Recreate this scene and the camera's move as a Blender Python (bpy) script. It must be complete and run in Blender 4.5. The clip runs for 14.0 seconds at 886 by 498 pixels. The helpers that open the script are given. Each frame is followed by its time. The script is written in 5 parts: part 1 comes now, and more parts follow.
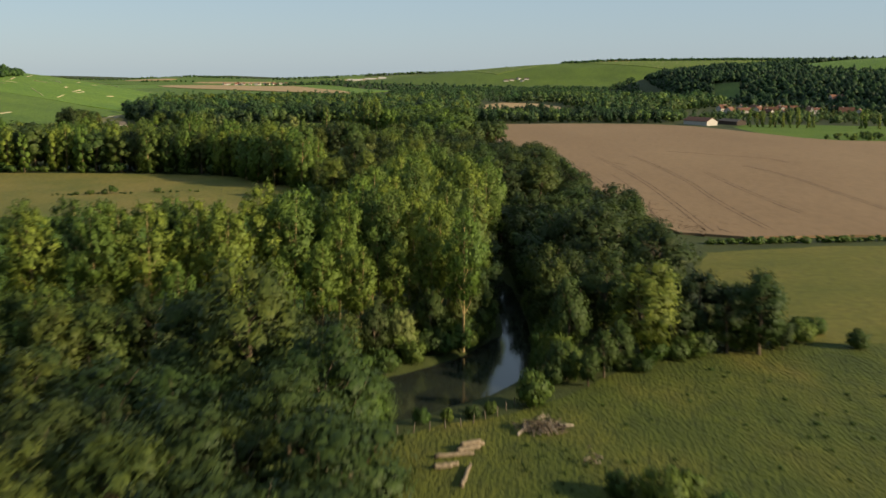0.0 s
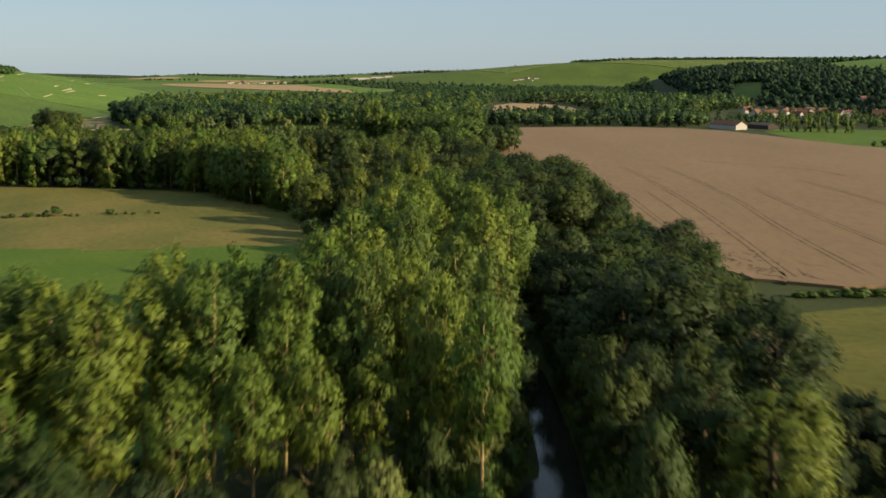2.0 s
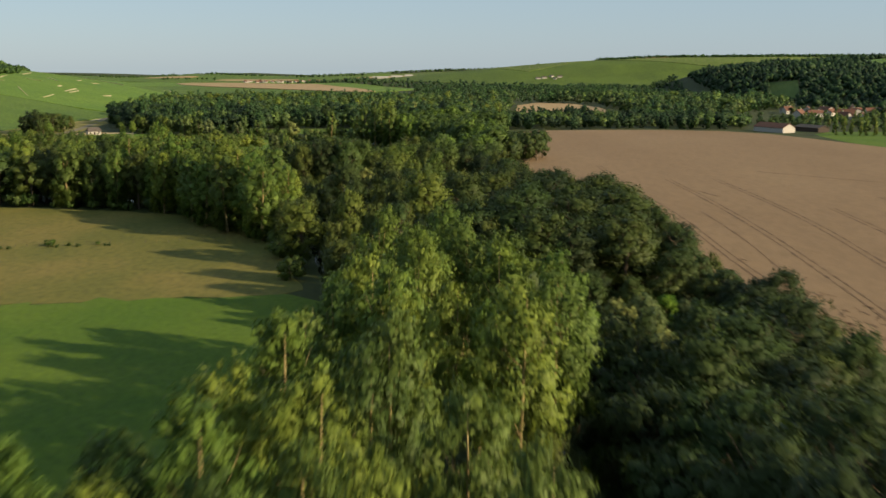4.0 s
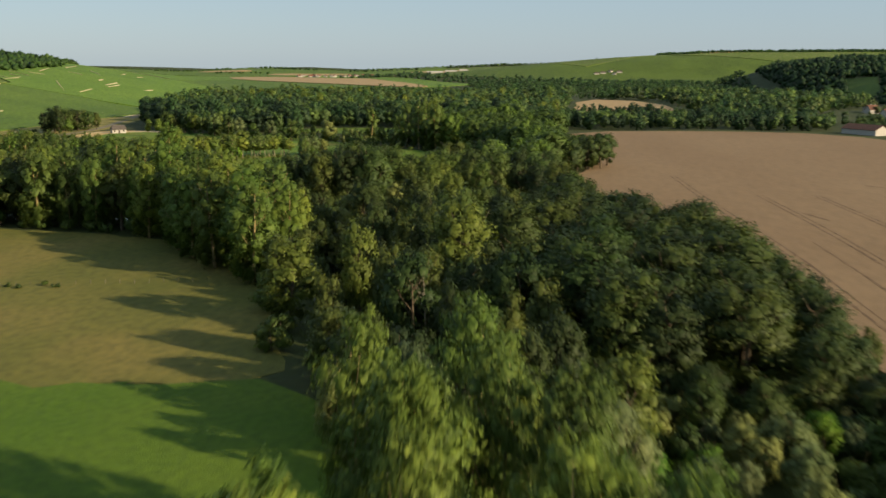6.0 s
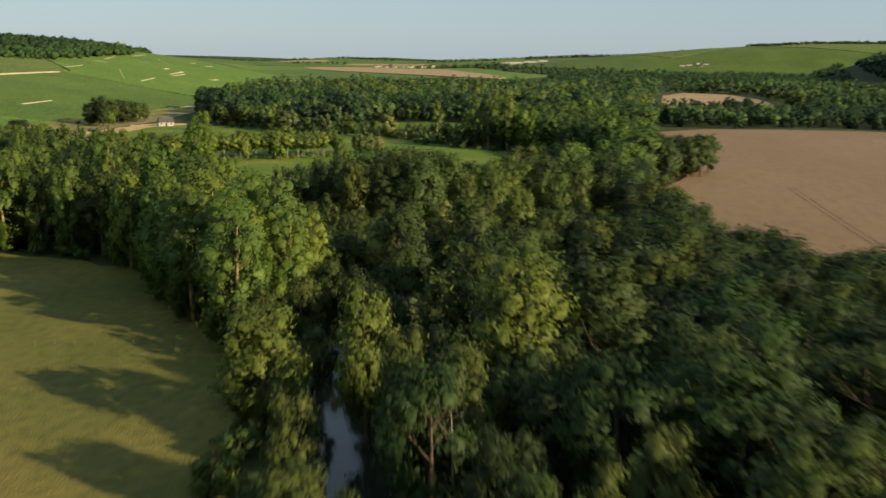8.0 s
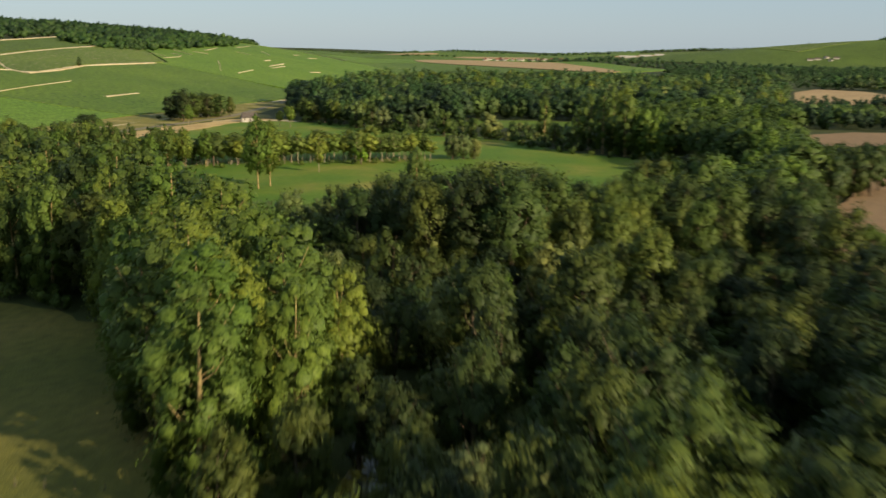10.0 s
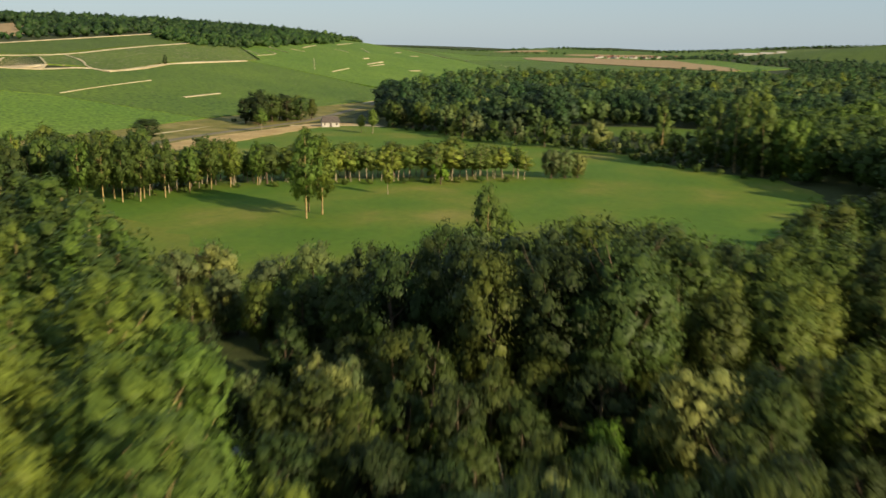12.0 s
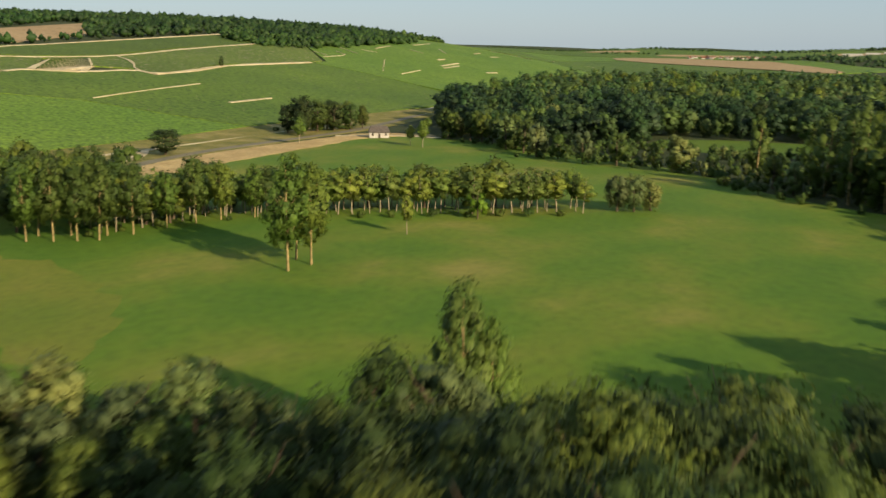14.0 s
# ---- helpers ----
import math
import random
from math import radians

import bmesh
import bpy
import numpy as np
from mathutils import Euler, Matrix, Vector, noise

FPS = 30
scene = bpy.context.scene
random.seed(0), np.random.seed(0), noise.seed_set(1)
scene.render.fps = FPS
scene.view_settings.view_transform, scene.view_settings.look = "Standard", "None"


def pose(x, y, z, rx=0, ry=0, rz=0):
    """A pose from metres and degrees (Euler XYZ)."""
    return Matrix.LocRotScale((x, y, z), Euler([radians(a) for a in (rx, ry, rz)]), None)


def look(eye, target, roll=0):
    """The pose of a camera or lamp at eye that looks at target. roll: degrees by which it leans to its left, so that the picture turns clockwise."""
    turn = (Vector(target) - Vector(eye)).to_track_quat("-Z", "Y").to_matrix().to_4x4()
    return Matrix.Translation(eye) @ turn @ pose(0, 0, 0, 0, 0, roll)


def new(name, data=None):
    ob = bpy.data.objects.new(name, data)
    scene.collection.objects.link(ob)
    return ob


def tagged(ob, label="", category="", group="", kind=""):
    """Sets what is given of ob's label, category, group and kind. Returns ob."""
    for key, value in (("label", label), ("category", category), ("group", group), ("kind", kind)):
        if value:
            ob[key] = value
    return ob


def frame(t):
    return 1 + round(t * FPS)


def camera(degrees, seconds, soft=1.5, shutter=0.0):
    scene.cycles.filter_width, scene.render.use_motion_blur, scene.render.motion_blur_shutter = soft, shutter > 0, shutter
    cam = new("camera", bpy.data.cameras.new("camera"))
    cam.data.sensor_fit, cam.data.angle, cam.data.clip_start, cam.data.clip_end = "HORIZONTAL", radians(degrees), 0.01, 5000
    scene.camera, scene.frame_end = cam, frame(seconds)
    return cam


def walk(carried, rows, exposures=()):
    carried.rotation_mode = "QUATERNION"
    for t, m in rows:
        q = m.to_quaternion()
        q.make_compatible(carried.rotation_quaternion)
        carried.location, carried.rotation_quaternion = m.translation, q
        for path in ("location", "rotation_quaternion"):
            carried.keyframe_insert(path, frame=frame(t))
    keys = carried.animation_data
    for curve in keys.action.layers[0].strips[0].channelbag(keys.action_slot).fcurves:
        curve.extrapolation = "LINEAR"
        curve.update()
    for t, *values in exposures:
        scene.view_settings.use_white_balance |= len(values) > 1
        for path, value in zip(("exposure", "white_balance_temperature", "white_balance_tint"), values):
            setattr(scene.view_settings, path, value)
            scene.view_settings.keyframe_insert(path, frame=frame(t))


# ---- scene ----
cam = camera(47.4, 14.0, 1.5, 1.15)
METRES, EYE, TILT, LEAN, TURN = 450.0, 47.0, -10.0, 0.0, 0.0
ROWS = [
    (0.0, 0.0, 0.0, 0.0, 0.0, 0.0, -0.0),
    (0.5, -0.0001, 0.0346, 0.0061, 0.04, -0.01, -0.07),
    (1.0, -0.0001, 0.0718, 0.0127, 0.13, -0.03, -0.12),
    (1.5, -0.0001, 0.106, 0.019, 0.25, -0.06, -0.14),
    (2.0, 0.0001, 0.1431, 0.0258, 0.4, -0.07, -0.2),
    (2.5, 0.0003, 0.1772, 0.0319, 0.55, -0.09, -0.23),
    (3.0, 0.0008, 0.2147, 0.0384, 0.79, -0.11, -0.22),
    (5.5, 0.0032, 0.3913, 0.0687, 3.74, -0.37, -0.73),
    (6.0, 0.0032, 0.4282, 0.075, 4.68, -0.49, -0.98),
    (6.5, 0.0027, 0.4622, 0.0807, 5.64, -0.62, -1.23),
    (7.0, 0.0017, 0.4992, 0.0864, 6.73, -0.78, -1.48),
    (7.5, 0.0001, 0.5333, 0.0913, 7.79, -0.93, -1.74),
    (8.0, -0.0026, 0.5702, 0.0966, 9.02, -1.09, -2.01),
    (10.5, -0.0301, 0.7428, 0.1231, 16.78, -1.88, -3.53),
    (11.0, -0.038, 0.7784, 0.1292, 18.36, -2.02, -3.8),
    (11.5, -0.0453, 0.8111, 0.1349, 19.76, -2.14, -4.01),
    (12.0, -0.053, 0.8461, 0.1412, 21.22, -2.27, -4.21),
    (12.5, -0.0595, 0.8786, 0.1471, 22.51, -2.4, -4.36),
    (13.0, -0.0659, 0.9133, 0.1535, 23.82, -2.5, -4.6),
    (13.5, -0.071, 0.9453, 0.1596, 25.01, -2.6, -4.82),
    (14.0, -0.0756, 0.9792, 0.1659, 26.29, -2.68, -5.0),
]
walk(cam, [(t, pose(0, 0, EYE, TILT, LEAN, TURN) @ pose(METRES * x, METRES * y, METRES * z, 90 + pitch, roll, yaw)) for t, x, y, z, yaw, pitch, roll in ROWS])

# ---- sky and sun ----
SUN_TO = Vector((0.85, -0.37, 0.345)).normalized()  # towards the sun
elev = math.asin(SUN_TO.z)
azim = math.atan2(SUN_TO.x, SUN_TO.y)
world = bpy.data.worlds.new("sky")
scene.world = world
world.use_nodes = True
wn = world.node_tree
sky = wn.nodes.new("ShaderNodeTexSky")
sky.sky_type, sky.sun_disc = "NISHITA", False
sky.sun_elevation, sky.sun_rotation = elev, azim
sky.air_density, sky.dust_density, sky.ozone_density = 1.0, 0.4, 3.0
# thin summer haze over the clear sky
haze = wn.nodes.new("ShaderNodeMix")
haze.data_type = "RGBA"
haze.inputs[0].default_value = 0.66
haze.inputs[7].default_value = (3.9, 5.0, 6.0, 1)
wn.links.new(sky.outputs[0], haze.inputs[6])
wn.links.new(haze.outputs[2], wn.nodes["Background"].inputs[0])
wn.nodes["Background"].inputs[1].default_value = 0.064
sun = new("sun", bpy.data.lights.new("sun", "SUN"))
sun.data.energy, sun.data.angle, sun.data.color = 5.0, radians(0.6), (1.0, 0.81, 0.545)
sun.matrix_world = look((0, 0, 300), Vector((0, 0, 300)) - SUN_TO)
scene.view_settings.exposure = 0.74


# ---- materials ----
def material(name, rough=0.8):
    m = bpy.data.materials.new(name)
    m.use_nodes = True
    n = m.node_tree
    b = n.nodes["Principled BSDF"]
    b.inputs["Roughness"].default_value = rough
    b.inputs["Specular IOR Level"].default_value = 0.25
    return m, n, b


def ramp(n, fac, stops):
    r = n.nodes.new("ShaderNodeValToRGB")
    e = r.color_ramp.elements
    e[0].position, e[0].color = stops[0][0], (*stops[0][1], 1)
    e[1].position, e[1].color = stops[-1][0], (*stops[-1][1], 1)
    for p, c in stops[1:-1]:
        k = e.new(p)
        k.color = (*c, 1)
    n.links.new(fac, r.inputs[0])
    return r.outputs[0]


def noise_tex(n, scale, detail=4.0, stretch=(1, 1, 1), turn=0.0, space="Object"):
    tc, mp, t = n.nodes.new("ShaderNodeTexCoord"), n.nodes.new("ShaderNodeMapping"), n.nodes.new("ShaderNodeTexNoise")
    mp.inputs["Scale"].default_value = stretch
    mp.inputs["Rotation"].default_value = (0, 0, radians(turn))
    t.inputs["Scale"].default_value, t.inputs["Detail"].default_value = scale, detail
    n.links.new(tc.outputs[space], mp.inputs[0])
    n.links.new(mp.outputs[0], t.inputs[0])
    return t.outputs[0]


def mixed(n, kind, fac, a, b):
    x = n.nodes.new("ShaderNodeMix")
    x.data_type, x.blend_type = "RGBA", kind
    for sock, v in ((x.inputs[0], fac), (x.inputs[6], a), (x.inputs[7], b)):
        if isinstance(v, (int, float)):
            sock.default_value = v
        elif isinstance(v, tuple):
            sock.default_value = (*v, 1)
        else:
            n.links.new(v, sock)
    return x.outputs[2]


def bump(n, b, height, strength, dist):
    k = n.nodes.new("ShaderNodeBump")
    k.inputs["Strength"].default_value, k.inputs["Distance"].default_value = strength, dist
    n.links.new(height, k.inputs["Height"])
    n.links.new(k.outputs[0], b.inputs["Normal"])


def leaf_material(name, dark, light, glow=0.3, stand=0.0, cut=True):
    """Foliage: leaf-to-leaf and tree-to-tree variation, some light passing through."""
    m, n, b = material(name, 0.6)
    geo, info = n.nodes.new("ShaderNodeNewGeometry"), n.nodes.new("ShaderNodeObjectInfo")
    mean = tuple((a + b) / 2 for a, b in zip(dark, light))
    leaf = ramp(n, geo.outputs["Random Per Island"], [(0.0, tuple((a + b) / 2 for a, b in zip(dark, mean))), (1.0, tuple((a + b) / 2 for a, b in zip(light, mean)))])
    tree = ramp(n, info.outputs["Random"], [(0.0, (0.5, 0.6, 0.66)), (0.25, (0.84, 0.88, 0.92)), (0.5, (0.8, 1.0, 0.86)), (0.75, (1.16, 1.14, 0.95)), (1.0, (1.45, 1.34, 1.05))])
    col = mixed(n, "MULTIPLY", 1.0, leaf, tree)
    patch = ramp(n, noise_tex(n, 0.35, 2.0), [(0.3, (0.75, 0.8, 0.75)), (0.7, (1.15, 1.1, 1.0))])
    col = mixed(n, "MULTIPLY", 1.0, col, patch)
    grain = noise_tex(n, 5.0, 3.0)
    col = mixed(n, "MULTIPLY", 1.0, col, ramp(n, grain, [(0.32, (0.6, 0.64, 0.62)), (0.62, (1.2, 1.18, 1.12))]))
    bump(n, b, grain, 0.5, 0.1)
    if stand:
        cell = n.nodes.new("ShaderNodeTexVoronoi")
        cell.inputs["Scale"].default_value = stand
        where = n.nodes.new("ShaderNodeTexCoord")
        n.links.new(where.outputs["Object"], cell.inputs["Vector"])
        one = n.nodes.new("ShaderNodeSeparateColor")
        n.links.new(cell.outputs["Color"], one.inputs[0])
        kinds = ramp(n, one.outputs[0], [(0.0, (0.55, 0.62, 0.65)), (0.35, (0.9, 0.9, 0.9)), (0.6, (0.8, 0.95, 0.85)), (0.85, (1.2, 1.2, 1.05)), (1.0, (1.45, 1.38, 1.2))])
        col = mixed(n, "MULTIPLY", 1.0, col, kinds)
    n.links.new(col, b.inputs["Base Color"])
    t, x = n.nodes.new("ShaderNodeBsdfTranslucent"), n.nodes.new("ShaderNodeMixShader")
    n.links.new(col, t.inputs[0])
    x.inputs[0].default_value = glow
    n.links.new(b.outputs[0], x.inputs[1])
    n.links.new(t.outputs[0], x.inputs[2])
    out = x.outputs[0]
    if cut and not stand:
        # a spray is many small leaves with gaps between them
        gap, clear = n.nodes.new("ShaderNodeMath"), n.nodes.new("ShaderNodeBsdfTransparent")
        gap.operation = "GREATER_THAN"
        gap.inputs[1].default_value = 0.45
        n.links.new(noise_tex(n, 5.2, 2.0), gap.inputs[0])
        y = n.nodes.new("ShaderNodeMixShader")
        n.links.new(gap.outputs[0], y.inputs[0])
        n.links.new(clear.outputs[0], y.inputs[1])
        n.links.new(out, y.inputs[2])
        out = y.outputs[0]
    n.links.new(out, n.nodes["Material Output"].inputs[0])
    return m


def ground_material(name, stops, big=0.02, small=0.6, turn=0.0, stretch=(1, 1, 1), relief=0.4, fine=2.5, mottle=0.75):
    """Earth or grass: broad patches, finer mottling, fine relief."""
    m, n, b = material(name, 0.9)
    a = ramp(n, noise_tex(n, big, 5.0, stretch, turn), stops)
    c = ramp(n, noise_tex(n, small, 5.0, stretch, turn), [(0.28, (0.62, 0.66, 0.6)), (0.5, (0.98, 0.98, 0.98)), (0.75, (1.3, 1.26, 1.2))])
    col = mixed(n, "MULTIPLY", mottle, a, c)
    n.links.new(col, b.inputs["Base Color"])
    bump(n, b, noise_tex(n, fine, 4.0, stretch, turn), relief, 0.4)
    return m


def plain_material(name, colour, rough=0.8, scale=2.0, vary=0.25):
    m, n, b = material(name, rough)
    lo, hi = tuple(c * (1 - vary) for c in colour), tuple(min(1, c * (1 + vary)) for c in colour)
    n.links.new(ramp(n, noise_tex(n, scale, 5.0), [(0.3, lo), (0.7, hi)]), b.inputs["Base Color"])
    bump(n, b, noise_tex(n, scale * 6, 3.0), 0.3, 0.05)
    return m


SHADES = {
    "poplar": ((0.063, 0.103, 0.018), (0.185, 0.237, 0.048), 0.3),
    "broadleaf": ((0.021, 0.039, 0.011), (0.070, 0.094, 0.025), 0.27),
    "ash": ((0.026, 0.046, 0.011), (0.092, 0.114, 0.029), 0.27),
    "willow": ((0.075, 0.101, 0.034), (0.205, 0.233, 0.089), 0.28),
    "alder": ((0.095, 0.142, 0.025), (0.273, 0.322, 0.073), 0.34),
    # distance haze is put into the next four leaf colours as extra blue
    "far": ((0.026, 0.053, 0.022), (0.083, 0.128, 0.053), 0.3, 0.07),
    "far_light_hazed": ((0.039, 0.077, 0.026), (0.119, 0.175, 0.063), 0.3, 0.07),
    "far_poplar_hazed": ((0.034, 0.075, 0.027), (0.102, 0.168, 0.065), 0.3, 0.07),
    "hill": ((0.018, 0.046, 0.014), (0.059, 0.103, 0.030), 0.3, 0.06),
    "bush": ((0.033, 0.063, 0.013), (0.109, 0.150, 0.032), 0.28),
    "bright": ((0.059, 0.114, 0.010), (0.140, 0.244, 0.026), 0.32),
    "oak": ((0.032, 0.056, 0.014), (0.106, 0.137, 0.035), 0.28),
    "maple": ((0.041, 0.072, 0.014), (0.133, 0.166, 0.037), 0.28),
}
LEAF = {k: leaf_material(k + "_leaf", *v) for k, v in SHADES.items()}
CORE = {k: leaf_material(k + "_inner_leaf", *v, cut=False) for k, v in SHADES.items()}
BARK = plain_material("bark", (0.082, 0.061, 0.037), 0.9, 1.5, 0.4)
PALE_BARK = plain_material("lichen_bark", (0.258, 0.194, 0.082), 0.9, 0.8, 0.45)
ALDER_BARK = plain_material("alder_bark", (0.245, 0.204, 0.129), 0.9, 1.0, 0.35)
DEAD_WOOD = plain_material("bleached_wood", (0.204, 0.170, 0.129), 0.9, 1.5, 0.3)
LOG_WOOD = plain_material("cut_log", (0.170, 0.133, 0.088), 0.9, 2.0, 0.4)
FLOOR = ground_material("valley_ground", [(0.3, (0.022, 0.031, 0.006)), (0.7, (0.044, 0.056, 0.010))], 0.03)
PASTURE = ground_material("pasture", [(0.28, (0.029, 0.043, 0.003)), (0.46, (0.045, 0.059, 0.004)), (0.58, (0.061, 0.068, 0.006)), (0.72, (0.095, 0.084, 0.012))], 0.06, 0.42, 25, (1, 0.5, 1), relief=0.9, fine=1.6, mottle=0.95)
UPPER = ground_material("upper_pasture", [(0.28, (0.065, 0.076, 0.007)), (0.5, (0.095, 0.095, 0.012)), (0.72, (0.126, 0.109, 0.019))], 0.04, 0.5, relief=0.6)
DRY = ground_material("dry_grass", [(0.28, (0.075, 0.087, 0.012)), (0.5, (0.121, 0.113, 0.020)), (0.70, (0.167, 0.133, 0.031))], 0.035, 0.6, 15, (1, 0.6, 1), relief=0.5, fine=4.0)
VERGE = ground_material("road_verge", [(0.28, (0.100, 0.112, 0.018)), (0.5, (0.160, 0.145, 0.030)), (0.70, (0.270, 0.215, 0.075))], 0.06, 0.4, relief=0.6)
LUSH = ground_material("lush_grass", [(0.3, (0.055, 0.109, 0.003)), (0.7, (0.084, 0.132, 0.007))], 0.04, 0.7, relief=0.5, fine=4.0)
MEADOW = ground_material("mown_meadow", [(0.34, (0.057, 0.122, 0.005)), (0.47, (0.077, 0.138, 0.006)), (0.57, (0.107, 0.147, 0.010)), (0.70, (0.183, 0.174, 0.031))], 0.03, 0.5, 30, (1, 0.8, 1), relief=0.25, fine=4.0, mottle=0.5)
WHEAT = ground_material("ripe_wheat", [(0.25, (0.168, 0.108, 0.054)), (0.5, (0.190, 0.125, 0.065)), (0.75, (0.215, 0.146, 0.078))], 0.012, 0.4, 27, (1, 0.35, 1), relief=0.35, fine=4.0, mottle=0.3)
MOWN_DRY = ground_material("mown_dry_grass", [(0.28, (0.088, 0.134, 0.008)), (0.5, (0.122, 0.146, 0.012)), (0.72, (0.172, 0.160, 0.024))], 0.04, 0.6, 30, (1, 0.8, 1), relief=0.25, fine=4.0, mottle=0.5)
STUBBLE = ground_material("stubble", [(0.25, (0.272, 0.184, 0.088)), (0.75, (0.340, 0.245, 0.122))], 0.02, 0.2)
SOIL = ground_material("trampled_crop", [(0.3, (0.085, 0.053, 0.027)), (0.7, (0.178, 0.116, 0.060))], 0.3, 1.0)
CHALK = ground_material("chalky_track", [(0.3, (0.354, 0.284, 0.163)), (0.7, (0.522, 0.447, 0.294))], 0.1, 0.6)
BANK = ground_material("dry_bank", [(0.3, (0.313, 0.217, 0.086)), (0.7, (0.469, 0.343, 0.150))], 0.08, 0.6)
TARMAC = ground_material("old_tarmac", [(0.3, (0.133, 0.116, 0.073)), (0.7, (0.180, 0.160, 0.105))], 0.1, 0.8, relief=0.15)


def vine_material(lo, hi, turn, soil):
    """Trimmed vines: speckled leaf canopy, faint rows, bare earth showing through here and there."""
    m, n, b = material("vine_canopy", 0.85)
    col = ramp(n, noise_tex(n, 0.012, 4.0), [(0.3, lo), (0.7, hi)])
    col = mixed(n, "MULTIPLY", 0.9, col, ramp(n, noise_tex(n, 0.45, 6.0), [(0.32, (0.4, 0.46, 0.4)), (0.5, (1, 1, 1)), (0.7, (1.6, 1.5, 1.45))]))
    tc, mp, w = n.nodes.new("ShaderNodeTexCoord"), n.nodes.new("ShaderNodeMapping"), n.nodes.new("ShaderNodeTexWave")
    mp.inputs["Rotation"].default_value = (0, 0, radians(turn))
    w.inputs["Scale"].default_value, w.inputs["Distortion"].default_value = 0.14, 1.5
    n.links.new(tc.outputs["Object"], mp.inputs[0])
    n.links.new(mp.outputs[0], w.inputs[0])
    col = mixed(n, "MULTIPLY", 0.22, col, ramp(n, w.outputs["Fac"], [(0.1, (0.72, 0.74, 0.7)), (0.6, (1.12, 1.1, 1.08))]))
    bare = ramp(n, noise_tex(n, 0.42, 3.0, (1, 0.55, 1), turn), [(soil, (0, 0, 0)), (min(0.99, soil + 0.05), (1, 1, 1))])
    col = mixed(n, "MIX", bare, col, (0.231, 0.204, 0.116))
    n.links.new(col, b.inputs["Base Color"])
    bump(n, b, noise_tex(n, 0.8, 4.0), 0.9, 0.5)
    return m


VINES = [vine_material(lo, hi, tn, so) for lo, hi, tn, so in (
    ((0.054, 0.100, 0.009), (0.085, 0.135, 0.012), -20, 0.69),
    ((0.073, 0.140, 0.011), (0.105, 0.171, 0.016), -35, 0.72),
    ((0.052, 0.085, 0.008), (0.075, 0.117, 0.011), 10, 0.70),
    ((0.062, 0.101, 0.010), (0.094, 0.135, 0.015), -10, 0.60))]
PLASTER = plain_material("white_plaster", (0.394, 0.367, 0.320), 0.85, 1.0, 0.12)
ROOF_BROWN = plain_material("weathered_tiles", (0.085, 0.071, 0.058), 0.85, 1.2, 0.35)
ROOF_RED = plain_material("red_clay_tiles", (0.136, 0.065, 0.041), 0.85, 0.8, 0.35)
DARK_WOOD = plain_material("dark_timber", (0.054, 0.041, 0.031), 0.85, 2.0, 0.3)
POST_WOOD = plain_material("grey_post", (0.109, 0.092, 0.065), 0.9, 3.0, 0.3)
WATER, wnode, wb = material("river_water", 0.06)
wb.inputs["Base Color"].default_value = (0.018, 0.022, 0.016, 1)
wb.inputs["Specular IOR Level"].default_value = 0.5
wb.inputs["IOR"].default_value = 1.33
bump(wnode, wb, noise_tex(wnode, 0.9, 3.0), 0.12, 0.1)


# ---- relief of the land ----
RIVER = [(-60, 124), (-32, 131), (-12, 141), (0, 151), (8.8, 164), (13.2, 180), (14, 208), (12, 250), (4, 290), (-12, 325), (-28, 360), (-36, 395), (-47, 430), (-70, 462), (-98, 482), (-122, 494), (-160, 520), (-192, 560), (-208, 594), (-250, 612), (-330, 640)]


def smooth(a, b, v):
    t = np.clip((v - a) / (b - a), 0, 1)
    return t * t * (3 - 2 * t)


def river_gap(x, y):
    """Distance from the river's middle line."""
    best = np.full(np.shape(x), 1e9)
    for (ax, ay), (bx, by) in zip(RIVER, RIVER[1:]):
        dx, dy = bx - ax, by - ay
        t = np.clip(((x - ax) * dx + (y - ay) * dy) / (dx * dx + dy * dy), 0, 1)
        best = np.minimum(best, np.hypot(x - ax - t * dx, y - ay - t * dy))
    return best


def height(x, y):
    x, y = np.asarray(x, float), np.asarray(y, float)
    # vineyard hill on the west side of the valley
    foot = np.interp(y, [-1000, 700, 1000, 1400, 1760, 2666, 4000], [-345, -335, -348, -390, -450, -850, -1300])
    d = np.maximum(foot - x, 0) * np.interp(y, [1400, 2200], [1.0, 0.75])
    d = d * d / (d + 20)
    z = np.interp(y, [0, 1000, 1500, 2000, 2400, 3000, 4000], [58, 60, 78, 80, 70, 58, 22]) * (1 - np.exp(-d / 280))
    # wooded hill on the east side
    foot = np.interp(y, [0, 600, 1000, 1300, 1700, 2200, 2600], [760, 620, 490, 440, 365, 345, 420])
    d = np.maximum(x - foot, 0)
    z = z + np.interp(y, [0, 900, 1900, 2200, 2500], [1, 1, 1, 0.85, 0.1]) * (np.interp(y, [1000, 1500, 1900], [32, 36, 54]) * (1 - np.exp(-d * d / (d + 30) / 55)) + np.interp(y, [1500, 1900], [34, 16]) * smooth(220, 460, d))
    # far ridges
    z = z + 71 * smooth(-600, 500, x) * smooth(2600, 3000, y) * (1 - 0.6 * smooth(3100, 3700, y))
    z = z + smooth(3500, 4100, y) * np.interp(x, [-2500, -1500, -1320, -1030, -725, -490, -185, 100, 600], [10, 8, 10, 26, 14, 22, 28, 26, 12])
    return z


def river_width(y):
    return np.interp(y, [152, 164, 180, 208, 335, 358, 400, 420], [1.65, 1.15, 0.5, 0.32, 0.32, 1.05, 1.0, 0.6])


def ground_height(x, y):
    g = river_gap(x, y) / river_width(y)
    return height(x, y) - 1.9 * (1 - smooth(3.5, 7.5, g))


def h1(x, y):
    return float(height(x, y))


